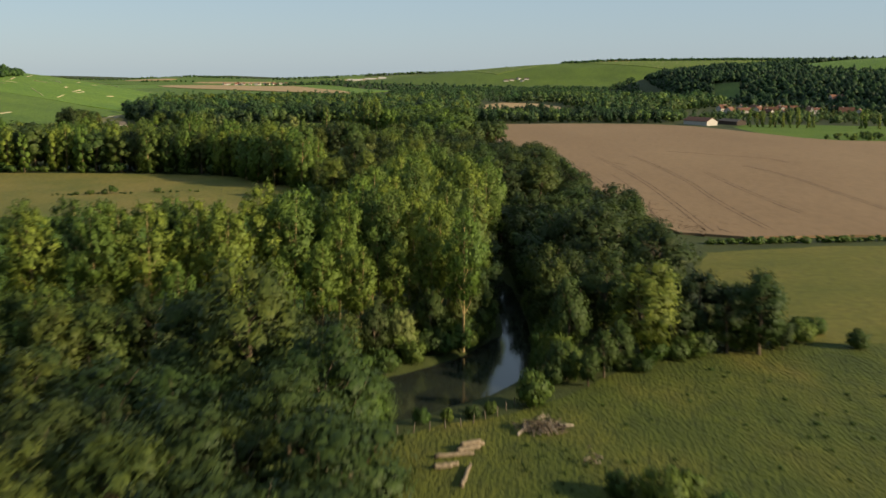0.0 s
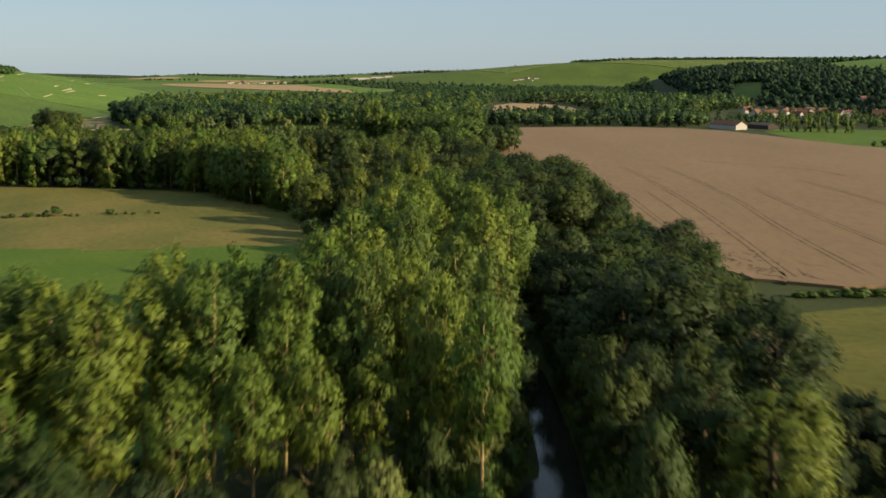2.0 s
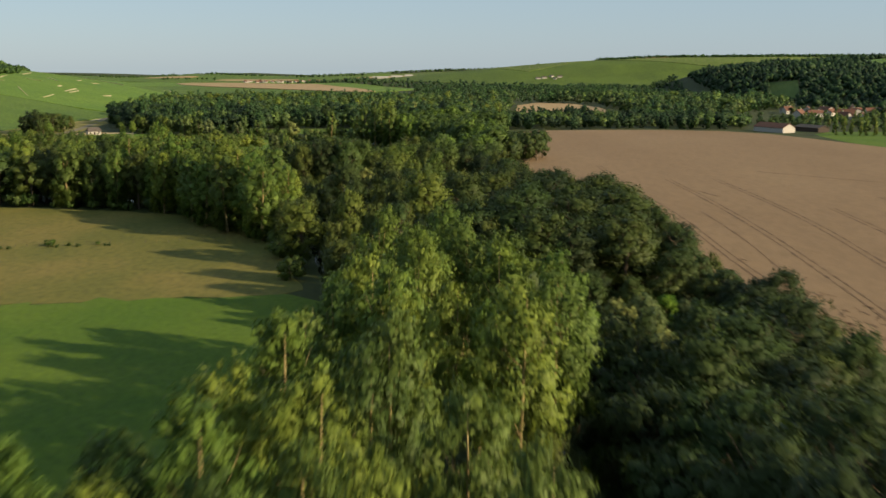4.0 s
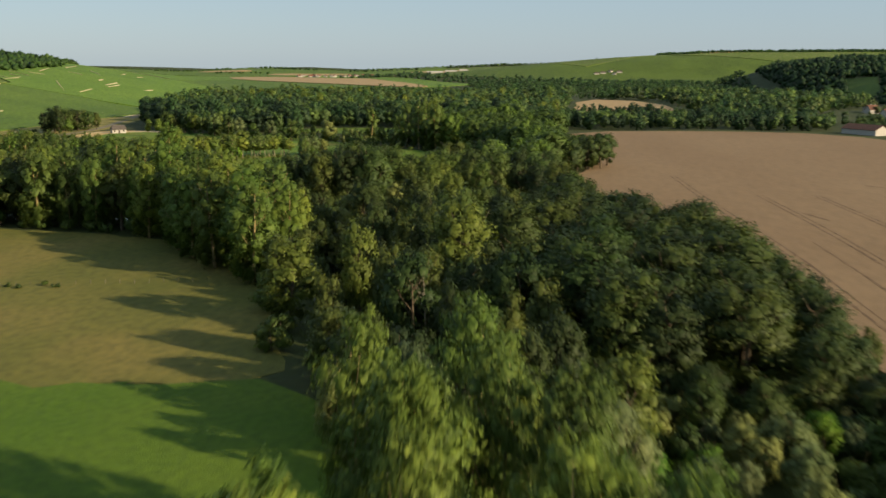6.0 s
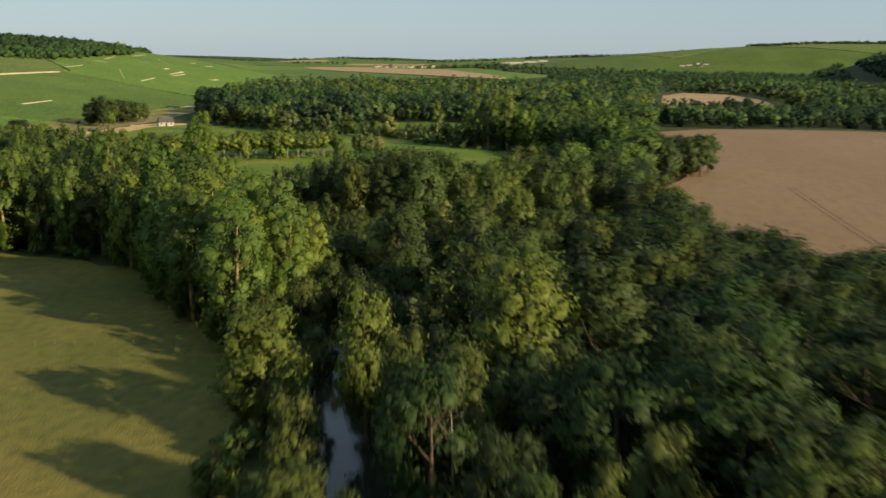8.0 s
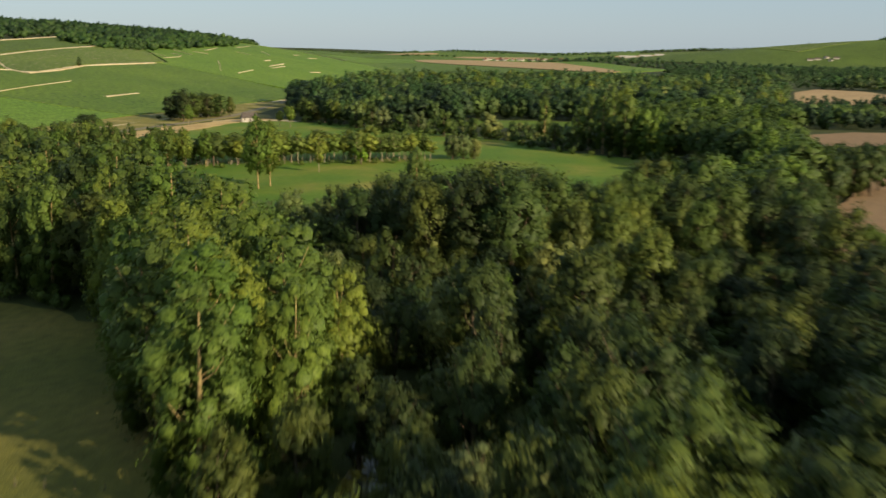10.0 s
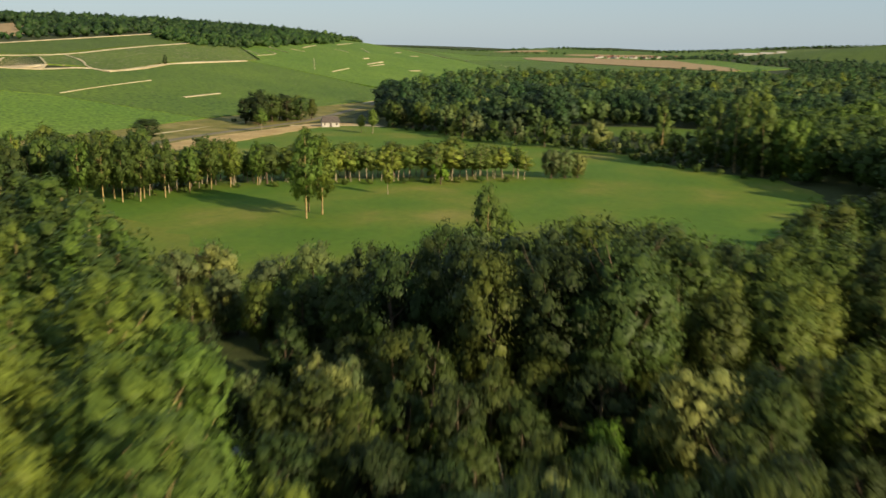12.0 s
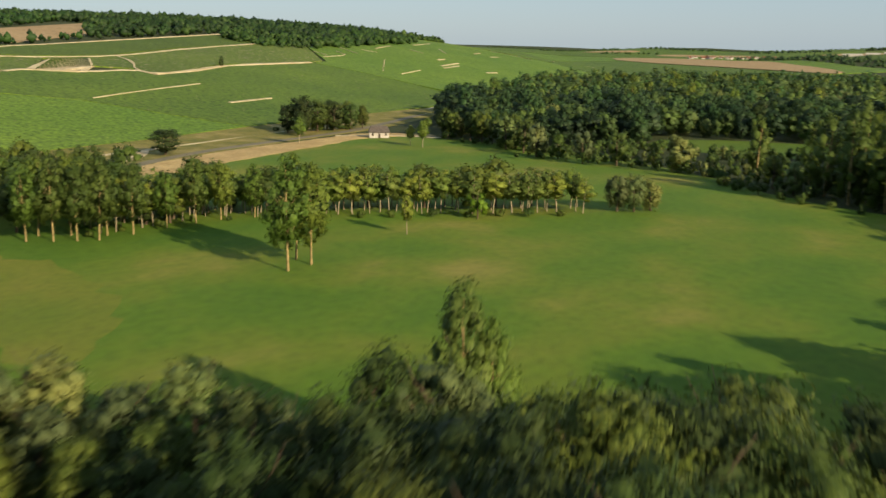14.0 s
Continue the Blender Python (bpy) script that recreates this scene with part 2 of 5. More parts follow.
def mesh_of(name, verts, faces, mat, flat=True):
    me = bpy.data.meshes.new(name)
    me.from_pydata([tuple(v) for v in verts], [], [tuple(f) for f in faces])
    for k in (mat if isinstance(mat, list) else [mat]):
        me.materials.append(k)
    if not flat:
        me.polygons.foreach_set("use_smooth", [True] * len(me.polygons))
    me.update()
    return me


def leafy_mesh(name, V, F, N, mats, inner=0):
    """A mesh of triangles whose shading follows the rounded masses of foliage; the first inner faces take the second material."""
    V, F, N = np.asarray(V, np.float32), np.asarray(F, np.int32), np.asarray(N, np.float32)
    me = bpy.data.meshes.new(name)
    me.vertices.add(len(V))
    me.vertices.foreach_set("co", V.ravel())
    me.loops.add(F.size)
    me.loops.foreach_set("vertex_index", F.ravel())
    me.polygons.add(len(F))
    me.polygons.foreach_set("loop_start", np.arange(0, F.size, 3, dtype=np.int32))
    for m in mats:
        me.materials.append(m)
    if inner:
        me.polygons.foreach_set("material_index", np.array([1] * inner + [0] * (len(F) - inner), np.int32))
    me.update(calc_edges=True)
    me.normals_split_custom_set_from_vertices(N)
    return me


def axis(parts):
    out = []
    for a, b, step in parts:
        out += list(np.arange(a, b, step))
    return np.array(out + [parts[-1][1]])


gx = axis([(-4600, -1500, 100), (-1500, -360, 30), (-360, -130, 10), (-130, 70, 2.5), (70, 400, 15), (400, 1200, 40), (1200, 4600, 100)])
gy = axis([(-900, 60, 40), (60, 640, 2.5), (640, 1000, 12), (1000, 2000, 25), (2000, 4900, 60)])
X, Y = np.meshgrid(gx, gy)
Z = ground_height(X, Y)
W = len(gx)
idx = np.arange(len(gx) * len(gy)).reshape(len(gy), W)
quads = np.stack([idx[:-1, :-1], idx[:-1, 1:], idx[1:, 1:], idx[1:, :-1]], -1).reshape(-1, 4)
tagged(new("ground", mesh_of("ground", np.stack([X, Y, Z], -1).reshape(-1, 3), quads, FLOOR, False)),
       "wide green valley floor between low hills", "ground", kind="structure")


def rounded(pts, closed=True, times=2):
    """Corner cutting: turns a rough outline into a soft one."""
    for _ in range(times):
        out, n = [], len(pts)
        for i in range(n if closed else n - 1):
            a, b = pts[i], pts[(i + 1) % n]
            out += [(a[0] * 0.75 + b[0] * 0.25, a[1] * 0.75 + b[1] * 0.25), (a[0] * 0.25 + b[0] * 0.75, a[1] * 0.25 + b[1] * 0.75)]
        pts = out if closed else [pts[0]] + out + [pts[-1]]
    return pts


def sheet(name, pts, lift, mat, label, category, soft=2, cell=40.0, kind="structure", frayed=0.0):
    """A slab of grass, crop or road that follows the land, lift metres thick."""
    pts = rounded(pts, True, soft) if soft else pts
    if frayed:
        fine = []
        for i, a in enumerate(pts):
            b = pts[(i + 1) % len(pts)]
            k = max(1, int(math.hypot(b[0] - a[0], b[1] - a[1]) / 4))
            fine += [(a[0] + (b[0] - a[0]) * j / k + random.uniform(-frayed, frayed), a[1] + (b[1] - a[1]) * j / k + random.uniform(-frayed, frayed)) for j in range(k)]
        pts = fine
    bm = bmesh.new()
    bm.faces.new([bm.verts.new((x, y, 0)) for x, y in pts])
    xs, ys = [p[0] for p in pts], [p[1] for p in pts]
    if max(abs(h1(x, y)) for x, y in pts) > 0.05:
        for lo, hi, no in ((min(xs), max(xs), (1, 0, 0)), (min(ys), max(ys), (0, 1, 0))):
            v = math.ceil(lo / cell) * cell
            while v < hi:
                bmesh.ops.bisect_plane(bm, geom=bm.verts[:] + bm.edges[:] + bm.faces[:], plane_co=(v * no[0], v * no[1], 0), plane_no=no)
                v += cell
    bmesh.ops.triangulate(bm, faces=bm.faces[:])
    rim = [e for e in bm.edges if e.is_boundary]
    made = bmesh.ops.extrude_edge_only(bm, edges=rim)["geom"]
    low = {v for v in made if isinstance(v, bmesh.types.BMVert)}
    for v in bm.verts:
        v.co.z = h1(v.co.x, v.co.y) + (-0.5 if v in low else lift)
    bmesh.ops.recalc_face_normals(bm, faces=bm.faces[:])
    if sum(f.normal.z for f in bm.faces) < 0:
        bmesh.ops.reverse_faces(bm, faces=bm.faces[:])
    me = bpy.data.meshes.new(name)
    bm.to_mesh(me)
    bm.free()
    me.materials.append(mat)
    return tagged(new(name, me), label, category, kind=kind)


def strip(name, pts, width, lift, mat, label, category, soft=2, cell=30.0, wobble=0.0):
    """A road, track or rut along a line."""
    pts = rounded(pts, False, soft)
    fine = []
    for a, b in zip(pts, pts[1:]):
        k = max(1, int(math.hypot(b[0] - a[0], b[1] - a[1]) / cell))
        fine += [(a[0] + (b[0] - a[0]) * j / k, a[1] + (b[1] - a[1]) * j / k) for j in range(k)]
    fine.append(pts[-1])
    verts, faces = [], []
    for i, p in enumerate(fine):
        a, b = fine[max(0, i - 1)], fine[min(len(fine) - 1, i + 1)]
        dx, dy = b[0] - a[0], b[1] - a[1]
        q = math.hypot(dx, dy) or 1.0
        nx, ny = -dy / q, dx / q
        w = width * 0.5 * (1 + random.uniform(-wobble, wobble))
        l, r = (p[0] + nx * w, p[1] + ny * w), (p[0] - nx * w, p[1] - ny * w)
        verts += [(*l, h1(*l) - 0.5), (*l, h1(*l) + lift), (*r, h1(*r) + lift), (*r, h1(*r) - 0.5)]
        if i:
            o = 4 * (i - 1)
            faces += [(o + j, o + j + 1, o + j + 5, o + j + 4) for j in range(3)]
    for f in range(len(faces)):
        faces[f] = faces[f][::-1]
    return tagged(new(name, mesh_of(name, verts, faces, mat)), label, category, kind="structure")


# ---- water and grassland ----
def water_strip():
    pts = rounded(RIVER, False, 2)
    verts, faces = [], []
    for i, p in enumerate(pts):
        a, b = pts[max(0, i - 1)], pts[min(len(pts) - 1, i + 1)]
        dx, dy = b[0] - a[0], b[1] - a[1]
        q = math.hypot(dx, dy)
        for s in (-1, -0.33, 0.33, 1):
            w = 6.6 * float(river_width(p[1]))
            verts.append((p[0] - dy / q * w * s, p[1] + dx / q * w * s, -0.95))
        if i:
            o = 4 * (i - 1)
            faces += [(o + j, o + j + 4, o + j + 5, o + j + 1) for j in range(3)]
    return tagged(new("water", mesh_of("water", verts, faces, WATER, False)), "still dark river winding between trees", "river", kind="structure")


water_strip()
sheet("pasture", [(-4, 60), (120, 40), (330, 240), (300, 276), (190, 276), (72, 269), (60, 240), (56, 205), (40, 165), (24, 150), (16, 139), (6, 133), (-2, 128), (-14, 120), (-40, 104), (-40, 60)], 0.06, PASTURE, "rough green pasture beside the river", "pasture", 1, frayed=0.6)
sheet("pasture_upper", [(58, 174), (64, 171), (130, 168), (330, 166), (330, 240), (300, 275), (190, 275), (72, 268), (62, 240), (58, 205)], 0.075, UPPER, "drier yellow-green pasture below the hedge", "pasture", 1, frayed=0.8)
sheet("meadow_dry", [(-330, 475), (-175, 472), (-95, 458), (-74, 436), (-56, 412), (-47, 385), (-38, 352), (-33, 338), (-62, 333), (-110, 324), (-330, 324)], 0.06, DRY, "yellowed dry grass meadow", "meadow", 1, frayed=1.2)
sheet("meadow_lush", [(-330, 325), (-112, 325), (-62, 334), (-33, 340), (-20, 316), (-8, 290), (-6, 262), (-10, 215), (-34, 178), (-70, 150), (-140, 130), (-330, 130)], 0.07, LUSH, "lush bright green grass strip", "meadow", 1, frayed=3.0)
sheet("meadow_mown", [(-225, 560), (-155, 540), (-118, 512), (-82, 515), (-55, 532), (-20, 552), (-22, 640), (-30, 725), (-75, 750), (-105, 790), (-180, 850), (-262, 868), (-280, 838), (-279, 812), (-277, 765), (-270, 707), (-262, 660), (-240, 610)], 0.05, MEADOW, "mown green meadow with brown dry patches", "meadow", 1, frayed=1.0)
sheet("meadow_dry_strip", [(-214, 584), (-198, 588), (-179, 585), (-157, 569), (-144, 554), (-139, 540), (-148, 541), (-200, 556), (-218, 566)], 0.075, MOWN_DRY, "yellowed strip of mown grass", "meadow", 1, frayed=2.6)
sheet("meadow_clearing", [(-154, 870), (-60, 858), (-44, 872), (-46, 925), (-155, 926)], 0.05, LUSH, "small green clearing among the trees", "meadow", 1)
FIELD = [(73, 281), (128, 287), (430, 300), (520, 560), (430, 640), (300, 676), (258, 690), (238, 776), (206, 892), (130, 913), (32, 896), (24, 800), (26, 705), (32, 668), (28, 640), (18, 612), (12, 560), (16, 500), (30, 465), (48, 425), (54, 380), (58, 320)]
sheet("wheat_field", FIELD, 0.75, WHEAT, "large ripe wheat field, tan, with wheel ruts", "wheat field", 1, frayed=0.5)
sheet("lawn", [(240, 776), (262, 704), (300, 682), (470, 640), (520, 800), (330, 900), (250, 900)], 0.06, LUSH, "green lawn strip before the village", "lawn", 1)
sheet("stubble_field", [(40, 1090), (150, 1085), (158, 1480), (66, 1560)], 0.1, STUBBLE, "pale stubble field among woods", "field", 1)
sheet("stubble_field", [(-200, 2060), (-330, 2250), (-760, 2820), (-930, 3300), (-700, 3330), (-330, 2700), (-190, 2200)], 2.2, STUBBLE, "long pale stubble field", "field", 1, 60)

# ---- tree kinds ----
rng = np.random.default_rng(7)


def ico(full):
    bm = bmesh.new()
    bmesh.ops.create_icosphere(bm, subdivisions=1, radius=1) if full else [bm.faces.new(q) for q in [[w[i] for i in t] for w in [[bm.verts.new(c) for c in ((1, 0, 0), (0, 1, 0), (-1, 0, 0), (0, -1, 0), (0, 0, 1), (0, 0, -1))]] for t in ((0, 1, 4), (1, 2, 4), (2, 3, 4), (3, 0, 4), (1, 0, 5), (2, 1, 5), (3, 2, 5), (0, 3, 5))]]
    bm.verts.index_update()
    v = np.array([q.co[:] for q in bm.verts])
    f = np.array([[q.index for q in p.verts] for p in bm.faces])
    bm.free()
    return v, f


BALLS = {True: ico(True), False: ico(False)}


def unit(n):
    v = rng.normal(size=(n, 3))
    return v / np.linalg.norm(v, axis=1)[:, None]


def foliage(centres, radii, tall, leaves, size, core=0.62, droop=0.0, rise=0.25, fine=False, soft=0.6):
    """A crown: leaf sprays over many lobes, each with a dense inner clump. Gives vertices, faces, normals and the count of inner faces."""
    ICO_V, ICO_F = BALLS[fine]
    k, m = len(radii), len(ICO_V)
    mid = np.array([centres[:, 0].mean(), centres[:, 1].mean(), centres[:, 2].min() * 0.6 + centres[:, 2].max() * 0.4])
    shape = np.array([1, 1, tall])
    s = 1 + rng.uniform(-0.3, 0.22, (k, m, 1))
    inner = (ICO_V[None] * s * radii[:, None, None] * shape * core + centres[:, None]).reshape(-1, 3)
    inner_f = (ICO_F[None] + np.arange(k)[:, None, None] * m).reshape(-1, 3)
    w = radii ** 2
    pick = rng.choice(k, leaves, p=w / w.sum())
    d = unit(leaves)
    d[:, 2] += rise
    d /= np.linalg.norm(d, axis=1)[:, None]
    rr = radii[pick][:, None] * rng.uniform(0.42, 1.09, (leaves, 1))
    p = centres[pick] + d * rr * shape
    p[:, 2] -= droop * rng.uniform(0, 1, leaves) * radii[pick]
    n = d + unit(leaves) * 0.55
    n /= np.linalg.norm(n, axis=1)[:, None]
    u = np.cross(n, unit(leaves))
    u /= np.linalg.norm(u, axis=1)[:, None] + 1e-9
    v = np.cross(n, u)
    if droop:
        u[:, 2] -= 0.8
        u /= np.linalg.norm(u, axis=1)[:, None]
    sz = size * rng.uniform(0.55, 1.3, (leaves, 1))
    bend = n * sz * 0.25
    tri = np.stack([p - u * sz + bend, p + u * sz * 0.8 - v * sz * 0.5, p + u * sz * 0.8 + v * sz * 0.5], 1).reshape(-1, 3)

    def outward(q, own):
        far = q - mid
        far /= np.linalg.norm(far, axis=1)[:, None] + 1e-9
        g = own * (1 - soft) + far * soft
        return g / (np.linalg.norm(g, axis=1)[:, None] + 1e-9)

    around = outward(inner, np.tile(ICO_V, (k, 1)))
    leaf_n = outward(p, d) + unit(leaves) * 0.27
    leaf_n /= np.linalg.norm(leaf_n, axis=1)[:, None]
    V = np.concatenate([inner, tri])
    F = np.concatenate([inner_f, np.arange(leaves * 3).reshape(-1, 3) + len(inner)])
    return V, F, np.concatenate([around, np.repeat(leaf_n, 3, axis=0)]), len(inner_f)


def tube(V, F, pts, radii, sides=6):
    base = len(V)
    for i, (p, r) in enumerate(zip(pts, radii)):
        a, b = Vector(pts[max(0, i - 1)]), Vector(pts[min(len(pts) - 1, i + 1)])
        q = (b - a).to_track_quat("Z", "Y")
        for k in range(sides):
            an = 2 * math.pi * k / sides
            V.append(Vector(p) + q @ Vector((r * math.cos(an), r * math.sin(an), 0)))
        if i:
            o = base + sides * (i - 1)
            F += [(o + k, o + (k + 1) % sides, o + sides + (k + 1) % sides, o + sides + k) for k in range(sides)]
    F.append(tuple(base + sides * (len(pts) - 1) + k for k in range(sides)))


def wood(H, r, lean, limbs, lo, hi, reach, sides=6, top=0.93):
    """A tapered trunk with rising limbs."""
    V, F = [], []
    bx, by = rng.uniform(-lean, lean, 2)
    line = [(0, 0, -0.4), (bx * 0.15, by * 0.1, H * 0.15), (bx * 0.4, by * 0.5, H * 0.4), (bx * 0.8, by * 0.8, H * top * 0.76), (bx, by, H * top)]
    tube(V, F, line, [r * 1.25, r, r * 0.8, r * 0.45, r * 0.1], sides)
    for _ in range(limbs):
        t = rng.uniform(lo, hi)
        z = H * t
        k = np.interp(z, [q[2] for q in line], range(5))
        i = min(int(k), 3)
        o = Vector(line[i]).lerp(Vector(line[i + 1]), k - i)
        an, ln = rng.uniform(0, 6.28), reach * rng.uniform(0.6, 1.1)
        d = Vector((math.cos(an), math.sin(an), rng.uniform(0.5, 1.3)))
        tube(V, F, [o, o + d * ln * 0.5, o + d * ln * 0.8 + Vector((0, 0, ln * 0.35))], [r * 0.4 * (1.2 - t), r * 0.26 * (1.2 - t), r * 0.05], 4)
    return V, F


def lobes(kind, H, R, n):
    a = np.arange(n) * 2.39996 + rng.uniform(-0.5, 0.5, n)
    if kind == "leafy":
        z = np.linspace(0.05, 0.95, n) + rng.uniform(-0.03, 0.03, n)
        prof = np.interp(z, [0.0, 0.2, 0.55, 0.8, 0.92, 1.0], [0.75, 0.95, 1.0, 0.78, 0.42, 0.12])
        d = prof * R * rng.uniform(0.35, 0.9, n)
        r = R * (0.17 + 0.24 * prof) * rng.uniform(0.7, 1.25, n)
        c = np.stack([np.cos(a) * d, np.sin(a) * d, z * H], 1)
    elif kind in ("poplar", "poplar_low"):
        z = np.linspace(0.39 if kind == "poplar" else 0.24, 0.95, n) + rng.uniform(-0.03, 0.03, n)
        prof = np.interp(z, [0.2, 0.35, 0.6, 0.8, 0.92, 1.0], [0.4, 0.85, 1.0, 0.8, 0.42, 0.12])
        d = prof * R * rng.uniform(0.3, 1.1, n)
        r = R * (0.13 + 0.2 * prof) * rng.uniform(0.6, 1.4, n)
        c = np.stack([np.cos(a) * d, np.sin(a) * d, z * H], 1)
    elif kind == "slim":
        z = np.linspace(0.36, 0.93, n) + rng.uniform(-0.03, 0.03, n)
        prof = np.interp(z, [0.34, 0.5, 0.75, 0.95], [0.5, 1.0, 0.85, 0.25])
        d = prof * R * rng.uniform(0.2, 0.8, n)
        r = R * (0.2 + 0.25 * prof) * rng.uniform(0.7, 1.2, n)
        c = np.stack([np.cos(a) * d, np.sin(a) * d, z * H], 1)
    else:
        a = rng.uniform(0, 6.283, n)
        t = np.arccos(rng.uniform(-0.95, 0.98, n))
        q = rng.uniform(0.55, 0.85, n)
        mid, half = (0.51 * H, 0.5 * H) if kind == "round" else (0.48 * H, 0.5 * H)
        c = np.stack([np.cos(a) * np.sin(t) * R * q, np.sin(a) * np.sin(t) * R * q, mid + np.cos(t) * half * q], 1)
        r = R * rng.uniform(0.26, 0.44, n)
    return c, r


#        form     H    R    trunk limbs  leaf material  bark       droop tall
KINDS = {
    "poplar": ("poplar", 26.0, 4.3, 0.26, 22, "poplar", PALE_BARK, 0.0, 1.25),
    "meadow_poplar": ("poplar_low", 22.0, 3.9, 0.21, 13, "poplar", PALE_BARK, 0.0, 1.4),
    "broadleaf": ("round", 18.0, 5.0, 0.36, 8, "broadleaf", BARK, 0.0, 1.0),
    "ash": ("round", 19.0, 4.3, 0.32, 9, "ash", BARK, 0.0, 1.25),
    "willow": ("round", 14.0, 4.2, 0.35, 8, "willow", BARK, 0.9, 1.15),
    "oak": ("round", 18.0, 4.8, 0.36, 8, "oak", BARK, 0.0, 1.1),
    "maple": ("round", 18.0, 4.3, 0.32, 8, "maple", BARK, 0.0, 1.2),
    "leafy_poplar": ("leafy", 22.0, 4.0, 0.3, 10, "poplar", PALE_BARK, 0.0, 1.4),
    "alder": ("slim", 12.0, 2.3, 0.11, 6, "alder", ALDER_BARK, 0.0, 1.15),
    "bush": ("bush", 4.0, 2.3, 0.08, 5, "bush", BARK, 0.0, 0.95),
    "bright": ("round", 9.0, 3.0, 0.2, 6, "bright", BARK, 0.0, 1.0),
}
FAR_LEAF = {"maple": LEAF["far_light_hazed"], "leafy_poplar": LEAF["far_poplar_hazed"], "willow": CORE["willow"], "bush": CORE["bush"]}
CORE_LEAF = {k: CORE[KINDS[k][5]] for k in ("oak", "maple", "leafy_poplar", "willow", "bush")}
DETAIL = {"close": (72, 7200, 0.27, 3), "speck": (8, 80, 1.3, 4), "near": (60, 4300, 0.37, 4), "mid": (24, 900, 0.62, 3), "low": (14, 220, 1.0, 3)}
LABELS = {
    "poplar": "tall poplar with yellow-green leaves and lichened trunk",
    "meadow_poplar": "poplar with bare lower trunk alone in the meadow",
    "broadleaf": "dark green broadleaf tree with dense rounded crown",
    "ash": "mid-green ash tree with clumped upright crown",
    "willow": "silvery grey-green willow with drooping sprays",
    "oak": "dark oak with broad leafy crown to the ground",
    "maple": "yellow-green field maple with full crown",
    "leafy_poplar": "poplar clothed in leaves almost to the ground",
    "alder": "slender alder with bare trunk and small crown",
    "bush": "low leafy green shrub growing in grass",
    "bright": "small round tree with fresh green leaves",
}
MESHES = {}
NORMALS = {}
COUNT = {}
# stretches of wood that the flight passes lowest over
NEAREST = [(-36, -4, 90, 126), (-16, 14, 252, 300), (-84, -48, 400, 446), (-126, -18, 486, 536)]


def meshes(kind, detail):
    """The trunk and crown meshes of one kind at one fineness, a few variants of each."""
    if (kind, detail) not in MESHES:
        form, H, R, r, limbs, leaf, bark, droop, tall = KINDS[kind]
        n, leaves, size, variants = DETAIL[detail]
        if kind in ("alder", "bush", "bright"):
            n, leaves, size = max(6, n // 2), leaves // 2, size * 0.72
        out = []
        for _ in range(variants):
            c, rad = lobes(form, H, R, n)
            if detail not in ("near", "close"):
                rad = rad * (1.18 if detail == "mid" else 1.4)
            fine = detail in ("close", "near", "mid")
            V, F, N, inner = foliage(c, rad, tall, leaves, size, droop=droop, fine=fine, core=({"poplar": 0.38, "leafy": 0.5}.get(form, 0.44) if detail in ("near", "close") else 0.58) if fine else 0.75)
            crown = leafy_mesh("crown", V, F, N, [LEAF[leaf], CORE[leaf]], inner)
            NORMALS[crown.name] = V, F, N
            TV, TF = wood(H, r, H * 0.05, limbs if detail in ("near", "close") else limbs // 3, 0.22 if form == "poplar" else 0.3, 0.75, R * 0.75, 6 if detail in ("near", "close") else 4, 0.72 if form in ("round", "bush") else 0.93)
            out.append((mesh_of("trunk", TV, TF, bark, False), crown))
        MESHES[(kind, detail)] = out
    return MESHES[(kind, detail)]


def tree(kind, x, y, h, detail="near", wide=1.0, group="", label="", z=None):
    H = KINDS[kind][1]
    if detail == "near" and any(a < x < b and c < y < d for a, b, c, d in NEAREST):
        detail = "close"
    k = (kind, detail)
    COUNT[k] = COUNT.get(k, -1) + 1
    tm, cm = meshes(kind, detail)[COUNT[k] % len(meshes(kind, detail))]
    name = {"broadleaf": "broadleaf_tree", "bright": "small_tree", "bush": "shrub", "leafy_poplar": "poplar_tree", "meadow_poplar": "poplar_tree"}.get(kind, kind + "_tree")
    root = tagged(new(name), label or LABELS[kind], "shrub" if kind == "bush" else "tree", group)
    s = h / H
    z = h1(x, y) if z is None else z
    root.matrix_basis = pose(x, y, z, 0, 0, rng.uniform(0, 360)) @ Matrix.Diagonal((s * wide, s * wide, s, 1))
    for part_name, me in (("trunk", tm), ("crown", cm)):
        new(part_name, me).parent = root
    return root


def inside(poly, x, y):
    hit, j = False, len(poly) - 1
    for i in range(len(poly)):
        (ax, ay), (bx, by) = poly[i], poly[j]
        if (ay > y) != (by > y) and x < (bx - ax) * (y - ay) / (by - ay) + ax:
            hit = not hit
        j = i
    return hit


def scatter(poly, step, jitter=0.36):
    xs, ys = [p[0] for p in poly], [p[1] for p in poly]
    out, row, y = [], 0, min(ys)
    while y < max(ys):
        x = min(xs) + (step / 2 if row % 2 else 0)
        while x < max(xs):
            px, py = x + rng.uniform(-jitter, jitter) * step, y + rng.uniform(-jitter, jitter) * step
            if inside(poly, px, py):
                out.append((px, py))
            x += step
        y += step * 0.87
        row += 1
    return out


PLACED = []


def free_spot(x, y, gap):
    return all((x - a) ** 2 + (y - b) ** 2 > gap * gap for a, b in PLACED)


